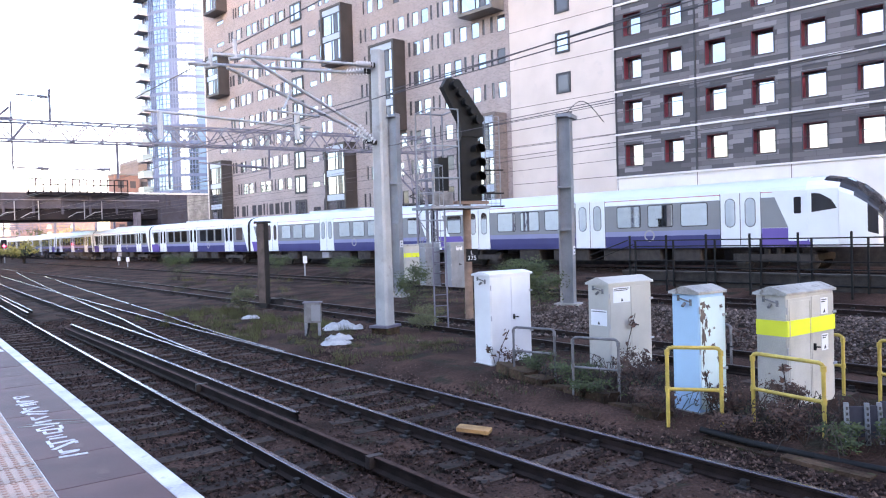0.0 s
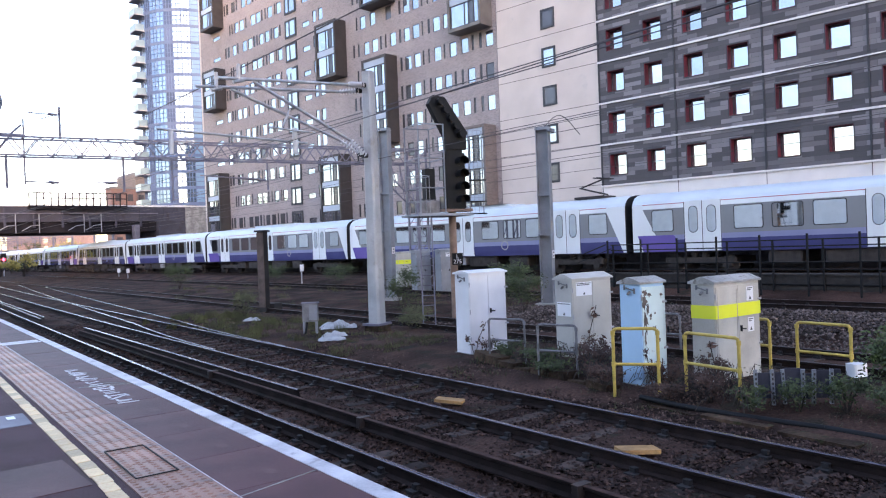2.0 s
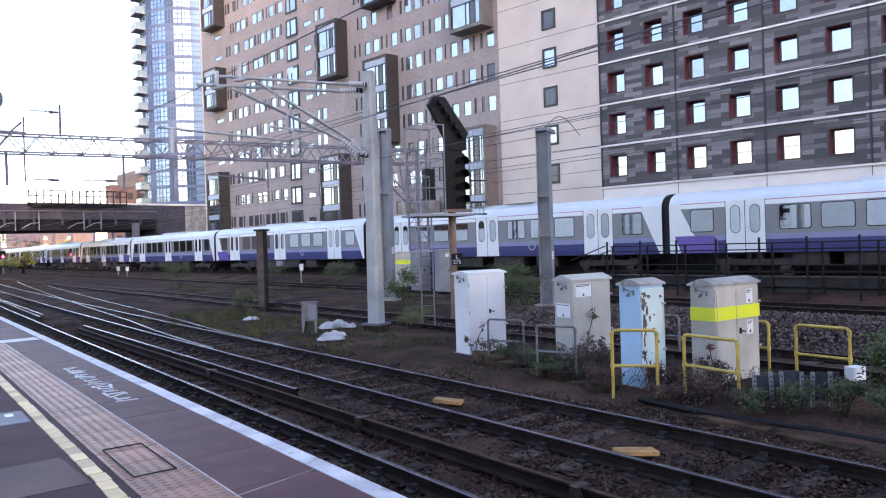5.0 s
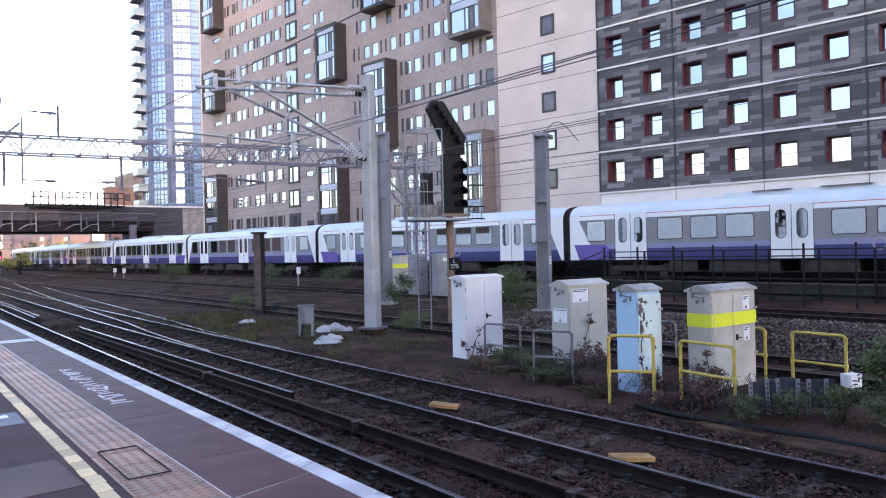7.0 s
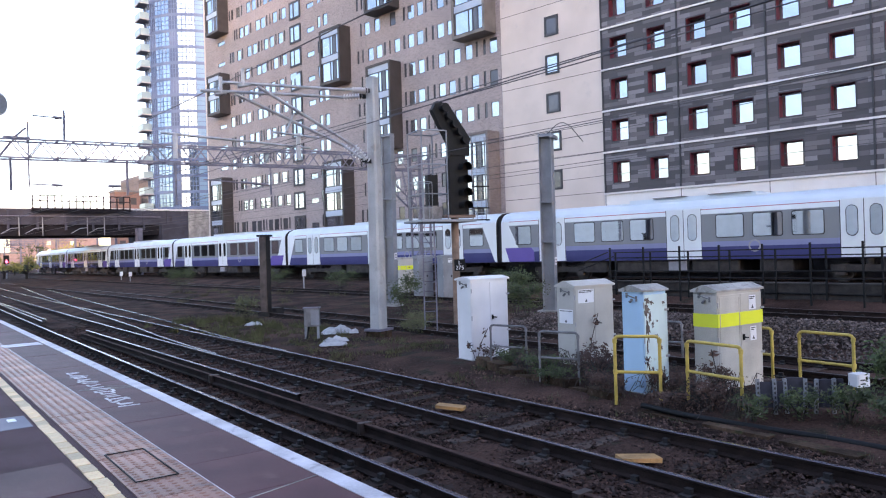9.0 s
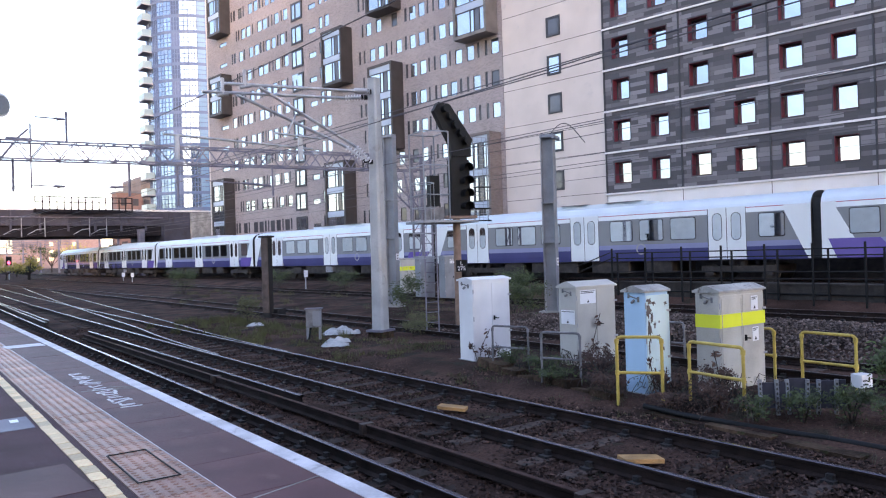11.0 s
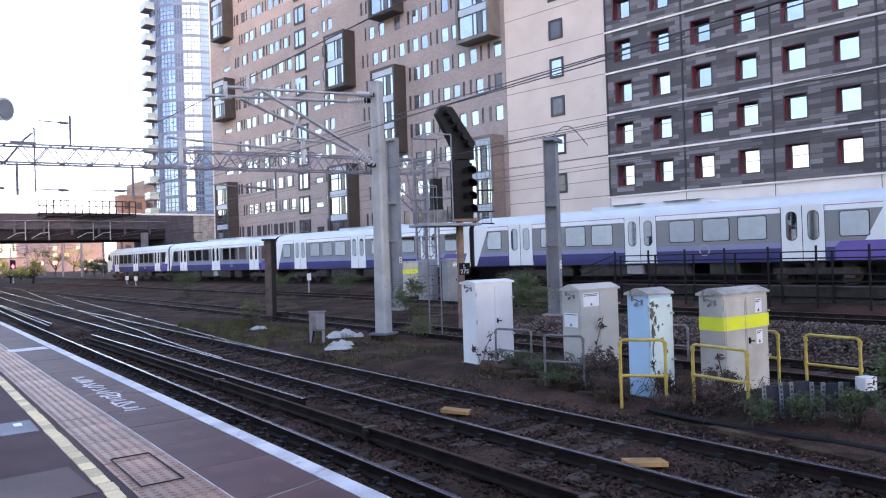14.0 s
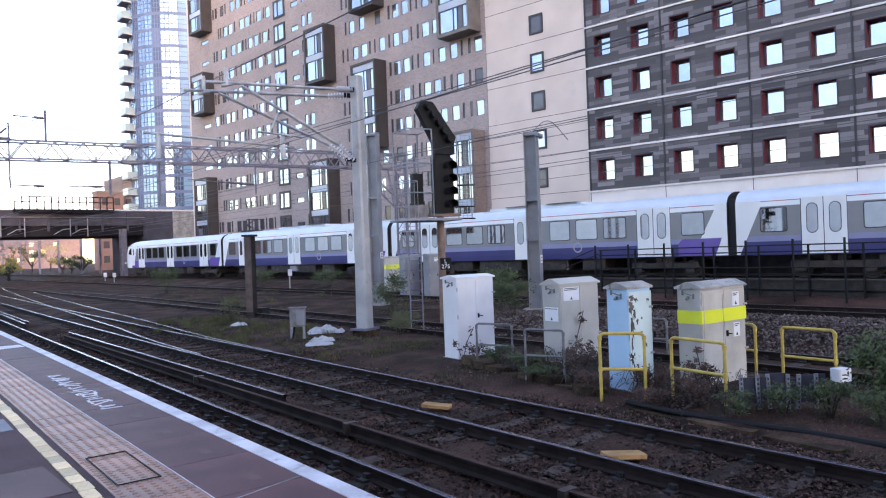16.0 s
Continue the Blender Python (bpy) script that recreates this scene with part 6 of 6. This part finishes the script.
    for x, z, name, r, slope in (
        (8.0, 5.3, "contact_wire", 0.010, 0.05), (8.5, 7.62, "feeder_cable", 0.016, 0.01),
        (13.9, 7.22, "feeder_cable", 0.015, 0.0), (13.9, 7.08, "feeder_cable", 0.015, 0.0), (13.9, 5.6, "contact_wire", 0.010, 0.02),
        (22.2, 7.25, "catenary_wire", 0.013, 0.01), (22.2, 5.75, "contact_wire", 0.011, 0.01), (20.0, 7.0, "feeder_cable", 0.013, 0.0),
        (27.45, 7.3, "catenary_wire", 0.013, 0.0), (27.45, 5.9, "contact_wire", 0.011, 0.0), (24.5, 7.8, "feeder_cable", 0.013, 0.0), (24.7, 6.3, "feeder_cable", 0.013, 0.0),
    ):
        ends = (-40, 2, 36, 97)
        for y0, y1 in zip(ends[:-1], ends[1:]):
            d = {"contact_wire": 0.04, "catenary_wire": 0.35, "feeder_cable": 0.10}[name]
            lines.append((name, sag((x + slope * y0, y0, z), (x + slope * y1, y1, z), d), r))
    for name, pts, r in lines:
        ob = part(name, Build().pipe(pts, r, "wire", 5))
        tagged(ob, "thin dark overhead line wire above the tracks", "wire", "overhead wires")


# ---- fence and added dark walls by the train line ----
def build_fence():
    # low wall in a dark colour stands in for the shadow band here
    w = thing("shadow_band_wall", pose(0, 0, 0), "low wall added for the dark shadow band below the train line", "wall", kind="structure")
    part("wall", Build().box(24.95, 25.3, -14, 19.2, 0.2, 1.12, "under"), w)
    part("coping", Build().box(24.9, 25.35, -14, 19.2, 1.12, 1.18, "under"), w)
    # added dark backing: gives the shade seen beneath the carriages
    back = thing("backing_wall", pose(0, 0, 0), "wall added behind the train line to darken the view under the cars", "wall", kind="structure")
    line = [tuple(train_line(float(q), 4.3)) for q in range(-60, 93, 4)]
    part("wall", Build().sweep([(-0.15, 0.5), (0.15, 0.5), (0.15, 2.1), (-0.15, 2.1)], line, ["under"] * 4), back)
    part("coping", Build().sweep([(-0.23, 2.1), (0.23, 2.1), (0.23, 2.2), (-0.23, 2.2)], line, ["under"] * 4), back)
    for z in (0.55, 0.82):
        part("cable", Build().tube((24.92, -14, z), (24.92, 21, z), 0.035, "black", 6), w)
    for x, y0, step, n, top, rails in ((24.3, 18.38, 1.58, 21, 2.53, (1.60, 1.36)), (24.85, 18.52, 1.66, 20, 2.35, (2.33, 2.11))):
        f = thing("railing_fence", pose(0, 0, 0), "black painted steel railing beside the train line", "fence", "railing fences")
        post = Build().box(-0.028, 0.028, -0.028, 0.028, 0.3, top, "black").mesh("post")
        for i in range(n):
            part("post", post, f, at=pose(x, y0 - step * i, 0))
        for z in rails:
            part("rail", Build().tube((x, y0 + 0.1, z), (x, y0 - step * (n - 1) - 0.1, z), 0.022, "black", 6), f)
        part("ramp_rail", Build().tube((x, y0 + 0.1, top - 0.17), (x, y0 + 1.9, top - 0.75), 0.022, "black", 6), f)
    for x, y, h in ((23.88, 42.6, 1.55), (24.6, 83.9, 1.6), (24.2, 79.5, 1.6)):
        sgn = thing("marker_sign", pose(x, y, 0.45 if y < 60 else 0.15, 0, 0, 20), "small plain white marker board on a short post", "sign", "marker boards")
        part("post", Build().box(-0.03, 0.03, -0.03, 0.03, -0.2, h - 0.4, "mast"), sgn)
        part("board", Build().box(-0.2, 0.2, -0.05, -0.03, h - 0.75, h - 0.3, "label", 0.01), sgn)


# ---- bridge and what lies beyond ----
def build_bridge():
    b = thing("road_bridge", pose(0, 0, 0), "dark girder road bridge with stained concrete parapets over the tracks", "bridge")
    part("deck_girder", Build().box(-60, 34, 99.0, 111, 6.0, 7.3, "bridge_dark"), b, "dark painted steel girder")
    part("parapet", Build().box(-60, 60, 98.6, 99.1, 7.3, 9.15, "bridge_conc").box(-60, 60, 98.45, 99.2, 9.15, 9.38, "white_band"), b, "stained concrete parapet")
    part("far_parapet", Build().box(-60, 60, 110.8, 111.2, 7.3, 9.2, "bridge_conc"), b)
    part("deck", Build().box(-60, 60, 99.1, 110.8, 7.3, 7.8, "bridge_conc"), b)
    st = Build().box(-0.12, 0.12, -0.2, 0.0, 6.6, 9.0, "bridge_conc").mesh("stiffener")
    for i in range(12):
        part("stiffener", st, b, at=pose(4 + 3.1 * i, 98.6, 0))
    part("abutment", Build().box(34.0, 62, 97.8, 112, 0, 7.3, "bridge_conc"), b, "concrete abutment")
    # left abutment is out of view, added and sized to darken train window reflections
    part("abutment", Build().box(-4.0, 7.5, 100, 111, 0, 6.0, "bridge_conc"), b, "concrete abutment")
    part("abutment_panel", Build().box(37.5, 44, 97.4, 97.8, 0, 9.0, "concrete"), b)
    wk = Build()
    wk.box(18.8, 30.0, 97.6, 98.4, 8.85, 9.2, "bridge_dark")
    for i in range(15):
        x = 18.85 + 11.1 * i / 14
        wk.box(x - 0.06, x + 0.06, 97.6, 97.72, 8.9, 10.75, "bridge_dark")
    for z in (10.1, 10.75):
        wk.box(18.8, 30, 97.6, 97.7, z - 0.06, z + 0.06, "bridge_dark")
    part("maintenance_walkway", wk, b, "dark railed walkway on the bridge face")
    for x in (10.5, 13.0, 17.5, 20.0, 25.0, 27.0):
        arms = Build().pipe([(x, 98.4, 6.9), (x - 0.9, 98.2, 6.8), (x - 1.9, 98.2, 6.2)], 0.05, "mast_dark", 6).tube((x, 98.4, 5.9), (x, 98.4, 8.2), 0.06, "mast_dark", 6)
        part("wire_bracket", arms, b, "pale overhead wire bracket")
    part("pipe_run", Build().tube((6, 98.3, 8.3), (34, 98.3, 8.3), 0.06, "truss", 6), b)


def foliage(name, x, y, z, size, n, leaf, material, label, category="bush", group="", stems=5):
    """A bush: stems that fork from the ground and a crown of small leaves."""
    t = thing(name, pose(x, y, z), label, category, group)
    st, cr = Build(), Build()
    for i in range(stems):
        a = 6.28 * i / stems + rng.random()
        q = (size[0] * 0.55 * math.cos(a), size[1] * 0.55 * math.sin(a), size[2] * (0.9 + 0.5 * rng.random()))
        m = (q[0] * 0.4, q[1] * 0.4, q[2] * 0.5)
        r = 0.012 * max(1, size[2])
        st.tube((0, 0, -0.1), m, r, "stem", 5, r * 0.7).tube(m, q, r * 0.7, "stem", 5, r * 0.3)
        leaves(cr, (q[0] * 0.9, q[1] * 0.9, q[2] * 0.85), (size[0] * 0.5, size[1] * 0.5, size[2] * 0.42), n // (stems + 1), leaf, material)
    leaves(cr, (0, 0, size[2] * 0.55), (size[0] * 0.8, size[1] * 0.8, size[2] * 0.5), n // (stems + 1), leaf, material)
    part("stem", st, t)
    part("crown", cr, t)
    return t


def build_plants():
    w = "weeds beside the track"
    for x, y, s, n, m, lab in (
        (9.80, 5.05, (0.30, 0.34, 0.36), 300, "leaf", "dark green weeds in front of the boards"),
        (10.12, 4.55, (0.30, 0.34, 0.44), 330, "leaf", "dark green weeds in front of the boards"),
        (10.40, 4.05, (0.34, 0.40, 0.50), 420, "leaf", "dark green weeds in front of the boards"),
        (10.9, 3.5, (0.5, 0.6, 0.85), 900, "leaf", "leafy green buddleia beside the boards"),
        (10.30, 3.35, (0.5, 0.5, 0.55), 700, "leaf", "leafy green buddleia beside the boards"),
        (10.0, 5.8, (0.35, 0.4, 0.42), 420, "leaf_dead", "dead brown bramble at the cabinet foot"),
        (10.75, 6.15, (0.4, 0.4, 0.5), 380, "leaf_dead", "dead brown bramble at the cabinet foot"),
        (10.3, 6.75, (0.3, 0.35, 0.42), 380, "leaf_dead", "dead brown bramble at the cabinet foot"),
        (9.75, 6.4, (0.3, 0.4, 0.3), 320, "leaf_dead", "dead brown bramble at the cabinet foot"),
        (9.85, 7.6, (0.35, 0.45, 0.42), 420, "leaf_dead", "dead brown bramble at the cabinet foot"),
        (10.9, 8.6, (0.45, 0.6, 0.48), 560, "leaf_dead", "dead brown bramble at the cabinet foot"),
        (11.5, 9.1, (0.4, 0.5, 0.50), 420, "leaf_dead", "dead brown bramble at the cabinet foot"),
        (10.5, 9.6, (0.4, 0.6, 0.42), 520, "leaf", "green ivy round the grey handrail"),
        (10.75, 10.7, (0.35, 0.5, 0.42), 480, "leaf", "green ivy round the grey handrail"),
        (10.1, 9.0, (0.3, 0.5, 0.32), 360, "leaf", "green ivy round the grey handrail"),
        (11.0, 11.6, (0.25, 0.3, 0.45), 160, "leaf_dead", "dead brown stalks in front of the white cabinet"),
        (18.8, 18.6, (0.9, 0.9, 1.25), 1300, "leaf", "dense dark bush behind the white cabinet"),
        (17.8, 16.9, (0.8, 0.8, 0.9), 900, "leaf", "dense dark bush behind the white cabinet"),
        (16.1, 21.4, (0.8, 0.9, 1.35), 1000, "leaf", "green bush behind the grey mast"),
        (13.3, 17.3, (0.6, 0.7, 0.55), 700, "grass", "yellow-green bush at the mast foot"),
        (14.6, 18.6, (0.7, 0.7, 0.6), 700, "grass", "yellow-green bush at the mast foot"),
        (18.6, 50.0, (1.3, 1.3, 1.35), 1300, "leaf", "dark round bush between the far tracks"),
        (24.2, 47.0, (1.2, 1.6, 1.0), 900, "leaf", "dark scrub below the train line"),
        (23.9, 38.0, (1.0, 1.8, 1.0), 900, "leaf", "dark scrub below the train line"),
        (24.2, 24.0, (0.9, 2.0, 0.9), 900, "leaf", "dark scrub below the train line"),
        (12.1, 26.0, (0.6, 0.7, 0.75), 420, "grass", "straggly pale weeds at the post foot"),
    ):
        small = s[2] < 0.7
        foliage("bush", x, y, ground_z(x, y), (s[0], s[1], s[2] * (0.75 if small else 0.9)), int(n * (1.9 if small else 2.2)), 0.055 if small else 0.085, m, lab, "bush", w)
    # thin dead stalks against the cabinets
    for x, y, h, lean in ((10.86, 11.85, 0.75, 0.3), (10.75, 11.75, 0.55, -0.3), (12.05, 9.7, 1.1, 0.25), (11.35, 8.95, 0.6, 0.2), (10.25, 6.95, 0.7, -0.25), (10.95, 6.2, 0.8, -0.3)):
        st = Build().pipe([(0, 0, 0), (lean * 0.3, 0, h * 0.5), (lean, -0.05, h)], 0.008, "stem", 5)
        leaves(st, (lean * 0.8, -0.03, h * 0.85), (0.1, 0.06, 0.14), 12, 0.12, "leaf_dead")
        leaves(st, (lean * 0.3, -0.03, h * 0.5), (0.1, 0.06, 0.12), 7, 0.12, "leaf_dead")
        tagged(part("dead_stalk", st, at=pose(x, y, 0.1)), "thin dead buddleia stalk with a few dark leaves", "weed", "dead stalks")
    tw = Build()
    for _ in range(300):
        k = rng.random()
        x, y = 9.75 + 0.13 * (k * 5.5) + rng.random() * 1.1, 5.0 + 5.6 * k
        a, l, h = rng.random() * 6.28, 0.25 + 0.4 * rng.random(), 0.12 + 0.36 * rng.random()
        c, d = math.cos(a) * l, math.sin(a) * l
        z = ground_z(x, y) - 0.02
        tw.pipe([(x, y, z), (x + c * 0.4, y + d * 0.4, z + h), (x + c * 0.8, y + d * 0.8, z + h * 0.8), (x + c, y + d, z + h * 0.35)], 0.005, "stem", 4)
        leaves(tw, (x + c * 0.6, y + d * 0.6, z + h * 0.8), (0.12, 0.12, 0.08), 5, 0.05, "leaf_dead" if rng.random() < 0.7 else "leaf")
    tagged(part("bramble", tw), "tangled brown bramble runners round the cabinets", "bramble", kind="stuff")
    gb = Build()
    for _ in range(150):
        x, y = 9.3 + rng.random() * 3.2, 14 + rng.random() * 15
        grass_tuft(gb, x, y, ground_z(x, y) - 0.03, 0.22, 34, 0.30 if y > 19 else 0.16, "grass")
    for _ in range(50):
        x, y = 9.2 + rng.random() * 1.4, 2.5 + rng.random() * 9
        grass_tuft(gb, x, y, ground_z(x, y) - 0.03, 0.15, 16, 0.14, "leaf")
    for _ in range(40):
        y = 3 + rng.random() * 22
        grass_tuft(gb, rail_a(y) - 0.2 - rng.random() * 1.1, y, -0.04, 0.16, 16, 0.07, "grass")
    for _ in range(70):
        x, y = 15.6 + rng.random() * 7, 10 + rng.random() * 40
        grass_tuft(gb, x, y, ground_z(x, y) - 0.03, 0.35, 26, 0.3, "grass")
    tagged(part("grass", gb), "rough yellow-green grass tufts on the cess", "grass", kind="stuff")


def far_tree(x, y, z, h, r, n, material, label):
    t = thing("tree", pose(x, y, z), label, "tree", "far trees")
    tr, cr = Build().tube((0, 0, -0.3), (0.1, 0, h * 0.5), 0.18, "stem", 8, 0.1), Build()
    for i in range(7):
        a = i * 0.9 + rng.random()
        q = (r * 0.6 * math.cos(a), r * 0.6 * math.sin(a), h * (0.5 + 0.45 * rng.random()))
        tr.tube((0.05, 0, h * 0.3), q, 0.07, "stem", 6, 0.03)
        leaves(cr, q, (r * 0.5, r * 0.5, h * 0.2), n // 7, 0.45, material)
    part("trunk", tr, t)
    part("crown", cr, t)


def build_distance():
    low = thing("low_brick_block", pose(52.6, 166, 0), "orange-brown brick block beyond the road bridge", "building")
    part("wall", Build().box(-4.8, 0.6, 0, 4, 0, 17.6, "far_orange"), low)
    part("wing", Build().box(0.6, 5.0, 1.0, 14, 0, 21.0, "oriel_brown"), low, "darker brown brick wing")
    part("roof", Build().box(-5.0, 0.6, -0.2, 4, 17.6, 18.0, "roofing").box(0.603, 5.2, 0.8, 14, 21.0, 21.5, "roofing"), low)
    wn = Build().box(-0.6, 0.6, -0.05, 0.02, 0, 1.5, "pane_dark").mesh("window")
    for x, y in ((-3.4, 0.0), (-0.9, 0.0), (1.8, 1.0), (3.8, 1.0)):
        for k in range(5):
            part("window", wn, low, at=pose(x, y, 2.5 + 3.1 * k))
    # mirror panes added at random on the far walls to imitate glints
    glint = Build().box(-0.8, 0.8, -0.06, 0.02, 0, 1.5, "pane").mesh("window")
    for x, y, w, h, d in ((6, 320, 26, 5.0, 15), (40, 300, 30, 6.5, 15), (-40, 300, 40, 9, 15), (75, 340, 30, 20, 18)):
        ob = thing("far_block", pose(x, y, 0), "far block with warm evening sun put into its brick colour", "building", "far blocks")
        part("wall", Build().box(-w / 2, w / 2, 0, d, 0, h, "far_warm"), ob)
        part("roof", Build().box(-w / 2, w / 2, -0.3, d, h, h + 0.5, "roofing"), ob)
        for i in range(int(w / 4.5)):
            for k in range(1, int(h / 3.1)):
                if rng.random() < 0.35:
                    part("window", glint, ob, at=pose(-w / 2 + 2.2 + 4.5 * i, 0, 1.0 + 3.1 * k))
    for x, y, h, r, m in ((20, 150, 5.0, 3.0, "leaf_yellow"), (23, 160, 5.5, 3.2, "leaf_yellow"), (36, 172, 6, 3.4, "leaf"), (22.9, 124, 3.2, 2.0, "leaf_yellow"), (34.0, 128, 3.4, 2.0, "leaf"), (35.5, 140, 3.6, 2.4, "leaf"), (36.5, 150, 3.6, 2.4, "leaf_yellow"), (21.5, 134, 2.6, 2.2, "leaf_yellow"), (25.0, 146, 3.0, 2.4, "leaf_yellow"), (23.5, 128, 2.2, 1.8, "leaf"), (27.0, 186, 4.0, 2.6, "leaf_yellow"), (14, 200, 6, 4, "leaf"), (2, 210, 7, 5, "leaf_yellow"), (36, 190, 7, 4, "leaf"), (46, 200, 8, 5, "leaf_yellow")):
        far_tree(x, y, 0.3, h, r, 420, m, "autumn tree in the light beyond the bridge" if m == "leaf_yellow" else "dark green tree beyond the bridge")
    for y in (118, 128, 142, 156, 172, 190, 210, 235, 265):
        g = thing("far_gantry", pose(0, y, 0), "thin steel portal over the tracks beyond the bridge", "gantry", "far gantries")
        for x in (4, 34):
            part("leg", Build().box(x - 0.15, x + 0.15, -0.15, 0.15, 0, 7.2, "truss"), g)
        tr = Build().bar((4, 0, 6.5), (34, 0, 6.5), 0.1, 0.1, "truss").bar((4, 0, 7.2), (34, 0, 7.2), 0.1, 0.1, "truss")
        for i in range(20):
            tr.bar((4 + 1.5 * i, 0, 6.5), (4.75 + 1.5 * i, 0, 7.2), 0.05, 0.05, "truss").bar((4.75 + 1.5 * i, 0, 7.2), (5.5 + 1.5 * i, 0, 6.5), 0.05, 0.05, "truss")
        part("beam", tr, g)
        for x in (17 + y % 3, 19.5, 21 + y % 2, 23, 26):
            part("drop_arm", Build().tube((x, 0, 6.5), (x, 0, 5.2), 0.06, "truss", 6).tube((x, 0, 5.4), (x + 1.8, 0, 5.5), 0.04, "truss", 6), g)
    sg = thing("far_signal", pose(22.6, 138, 0.3), "far red signal beyond the bridge", "signal")
    part("post", Build().tube((0, 0, 0), (0, 0, 3.2), 0.1, "mast", 8), sg)
    part("head", Build().box(-0.4, 0.4, 0.0, 0.2, 2.4, 3.8, "black"), sg)
    part("lamp", Build().tube((0, -0.06, 2.75), (0, 0, 2.75), 0.22, "red_light", 14), sg, "glowing red lamp")
    # out-of-view dark wall, added to darken the reflections in the far cars
    rw = thing("reflected_wall", pose(0, 0, 0), "dark unseen wall added beyond the bridge for the train windows to reflect", "wall", kind="structure")
    part("wall", Build().bar((7.0, 111.5, 4.0), (14.0, 330, 4.0), 0.6, 9.0, "moss"), rw)
    # unseen tall block on the platform side, added to keep the sun off the foreground
    for x, y, a, w, h in ((-34, -78, 90, 165, 50),):
        ob = thing("sun_block", pose(x, y, 0, 0, 0, a), "plain brown brick block added out of view to shade the foreground", "building", "closing terraces")
        part("wall", Build().box(-w / 2, w / 2, 0, 9, 0, h, "brick"), ob)
        part("roof", Build().plate([(-0.5, h), (9.5, h), (4.5, h + 3)], -w / 2, w / 2, "roofing", axis=0), ob)
    # two unseen pale rows, added as a neutral reflection for the train windows
    reflect_row = thing("far_block", pose(-165, 110, 0, 0, 0, 90), "unseen pale row of blocks added for the train windows to reflect", "building", "far blocks")
    for i in range(14):
        part("wall", Build().box(-300 + 45 * i, -300 + 45 * i + 44.99, 0, 12, 0, 17 + 6 * rng.random(), "white_band"), reflect_row)
    reflect_row = thing("far_block", pose(-190, 440, 0), "unseen pale row of blocks added for the train windows to reflect", "building", "far blocks")
    for i in range(8):
        part("wall", Build().box(-170 + 43 * i, -170 + 43 * i + 40, 0, 12, 0, 18 + 9 * rng.random(), "white_band" if i % 3 else "far_grey"), reflect_row)
    # lamp head on a column at the platform edge
    lp = thing("platform_lamp", pose(1.2, 8.9, 1.06), "pale platform camera housing on a slim column", "camera")
    part("column", Build().tube((-0.4, 0, 0), (-0.4, 0, 3.6), 0.06, "mast", 12), lp)
    part("arm", Build().tube((-0.4, 0, 3.38), (0.1, 0, 3.38), 0.03, "mast", 8), lp)
    part("housing", Build().tube((0.04, 0.1, 3.20), (0.20, -0.12, 3.18), 0.11, "cab_white", 16, 0.125).box(-0.02, 0.16, -0.06, 0.12, 3.26, 3.42, "cab_white", 0.03), lp, "white round housing")
    part("lens", Build().tube((0.20, -0.12, 3.18), (0.212, -0.135, 3.179), 0.10, "mast_dark", 16), lp)
    part("under_box", Build().box(-0.02, 0.12, -0.06, 0.08, 2.90, 3.08, "cab_white", 0.02), lp)


def build_ballast():
    def near():
        y = 1.5 + 30 * rng.random() ** 1.6
        x = rail_d(y) - 2.2 + rng.random() * (rail_a(y) + 1.0 - rail_d(y) + 2.2)
        return x, y, ground_z(x, y) - 0.03 + 0.03 * rng.random()

    def cess():
        y = 1.0 + 28 * rng.random() ** 1.3
        x = rail_a(y) + 0.3 + rng.random() * 4.5
        return x, y, ground_z(x, y) - 0.015

    def heap():
        y, x = 0.5 + rng.random() * 18, 14.9 + rng.random() * 6.2
        k = max(0.0, 1 - ((x - 18.0) / 3.2) ** 2) * (1.0 if y < 12 else max(0.0, 1 - (y - 12) / 5))
        return x, y, ground_z(x, y) + 0.30 * k * rng.random()

    stones("ballast", 46000, near, 0.030, "stone", "dirty brown ballast stones between the rails")
    stones("cess_stones", 20000, cess, 0.024, "stone_mid", "scattered brown stones beside the track")
    stones("ballast_heap", 15000, heap, 0.045, "stone_light", "pale grey ballast heaped between two tracks")


# ---- build ----
build_ground()
build_platform()
build_dark_block()
build_brown_block()
build_tower()
build_bridge()
train, cars = build_train()
build_masts()
build_signal()
build_gantry()
build_lineside()
build_fence()
build_wires()
build_plants()
build_distance()
build_ballast()
build_tracks()
motions()
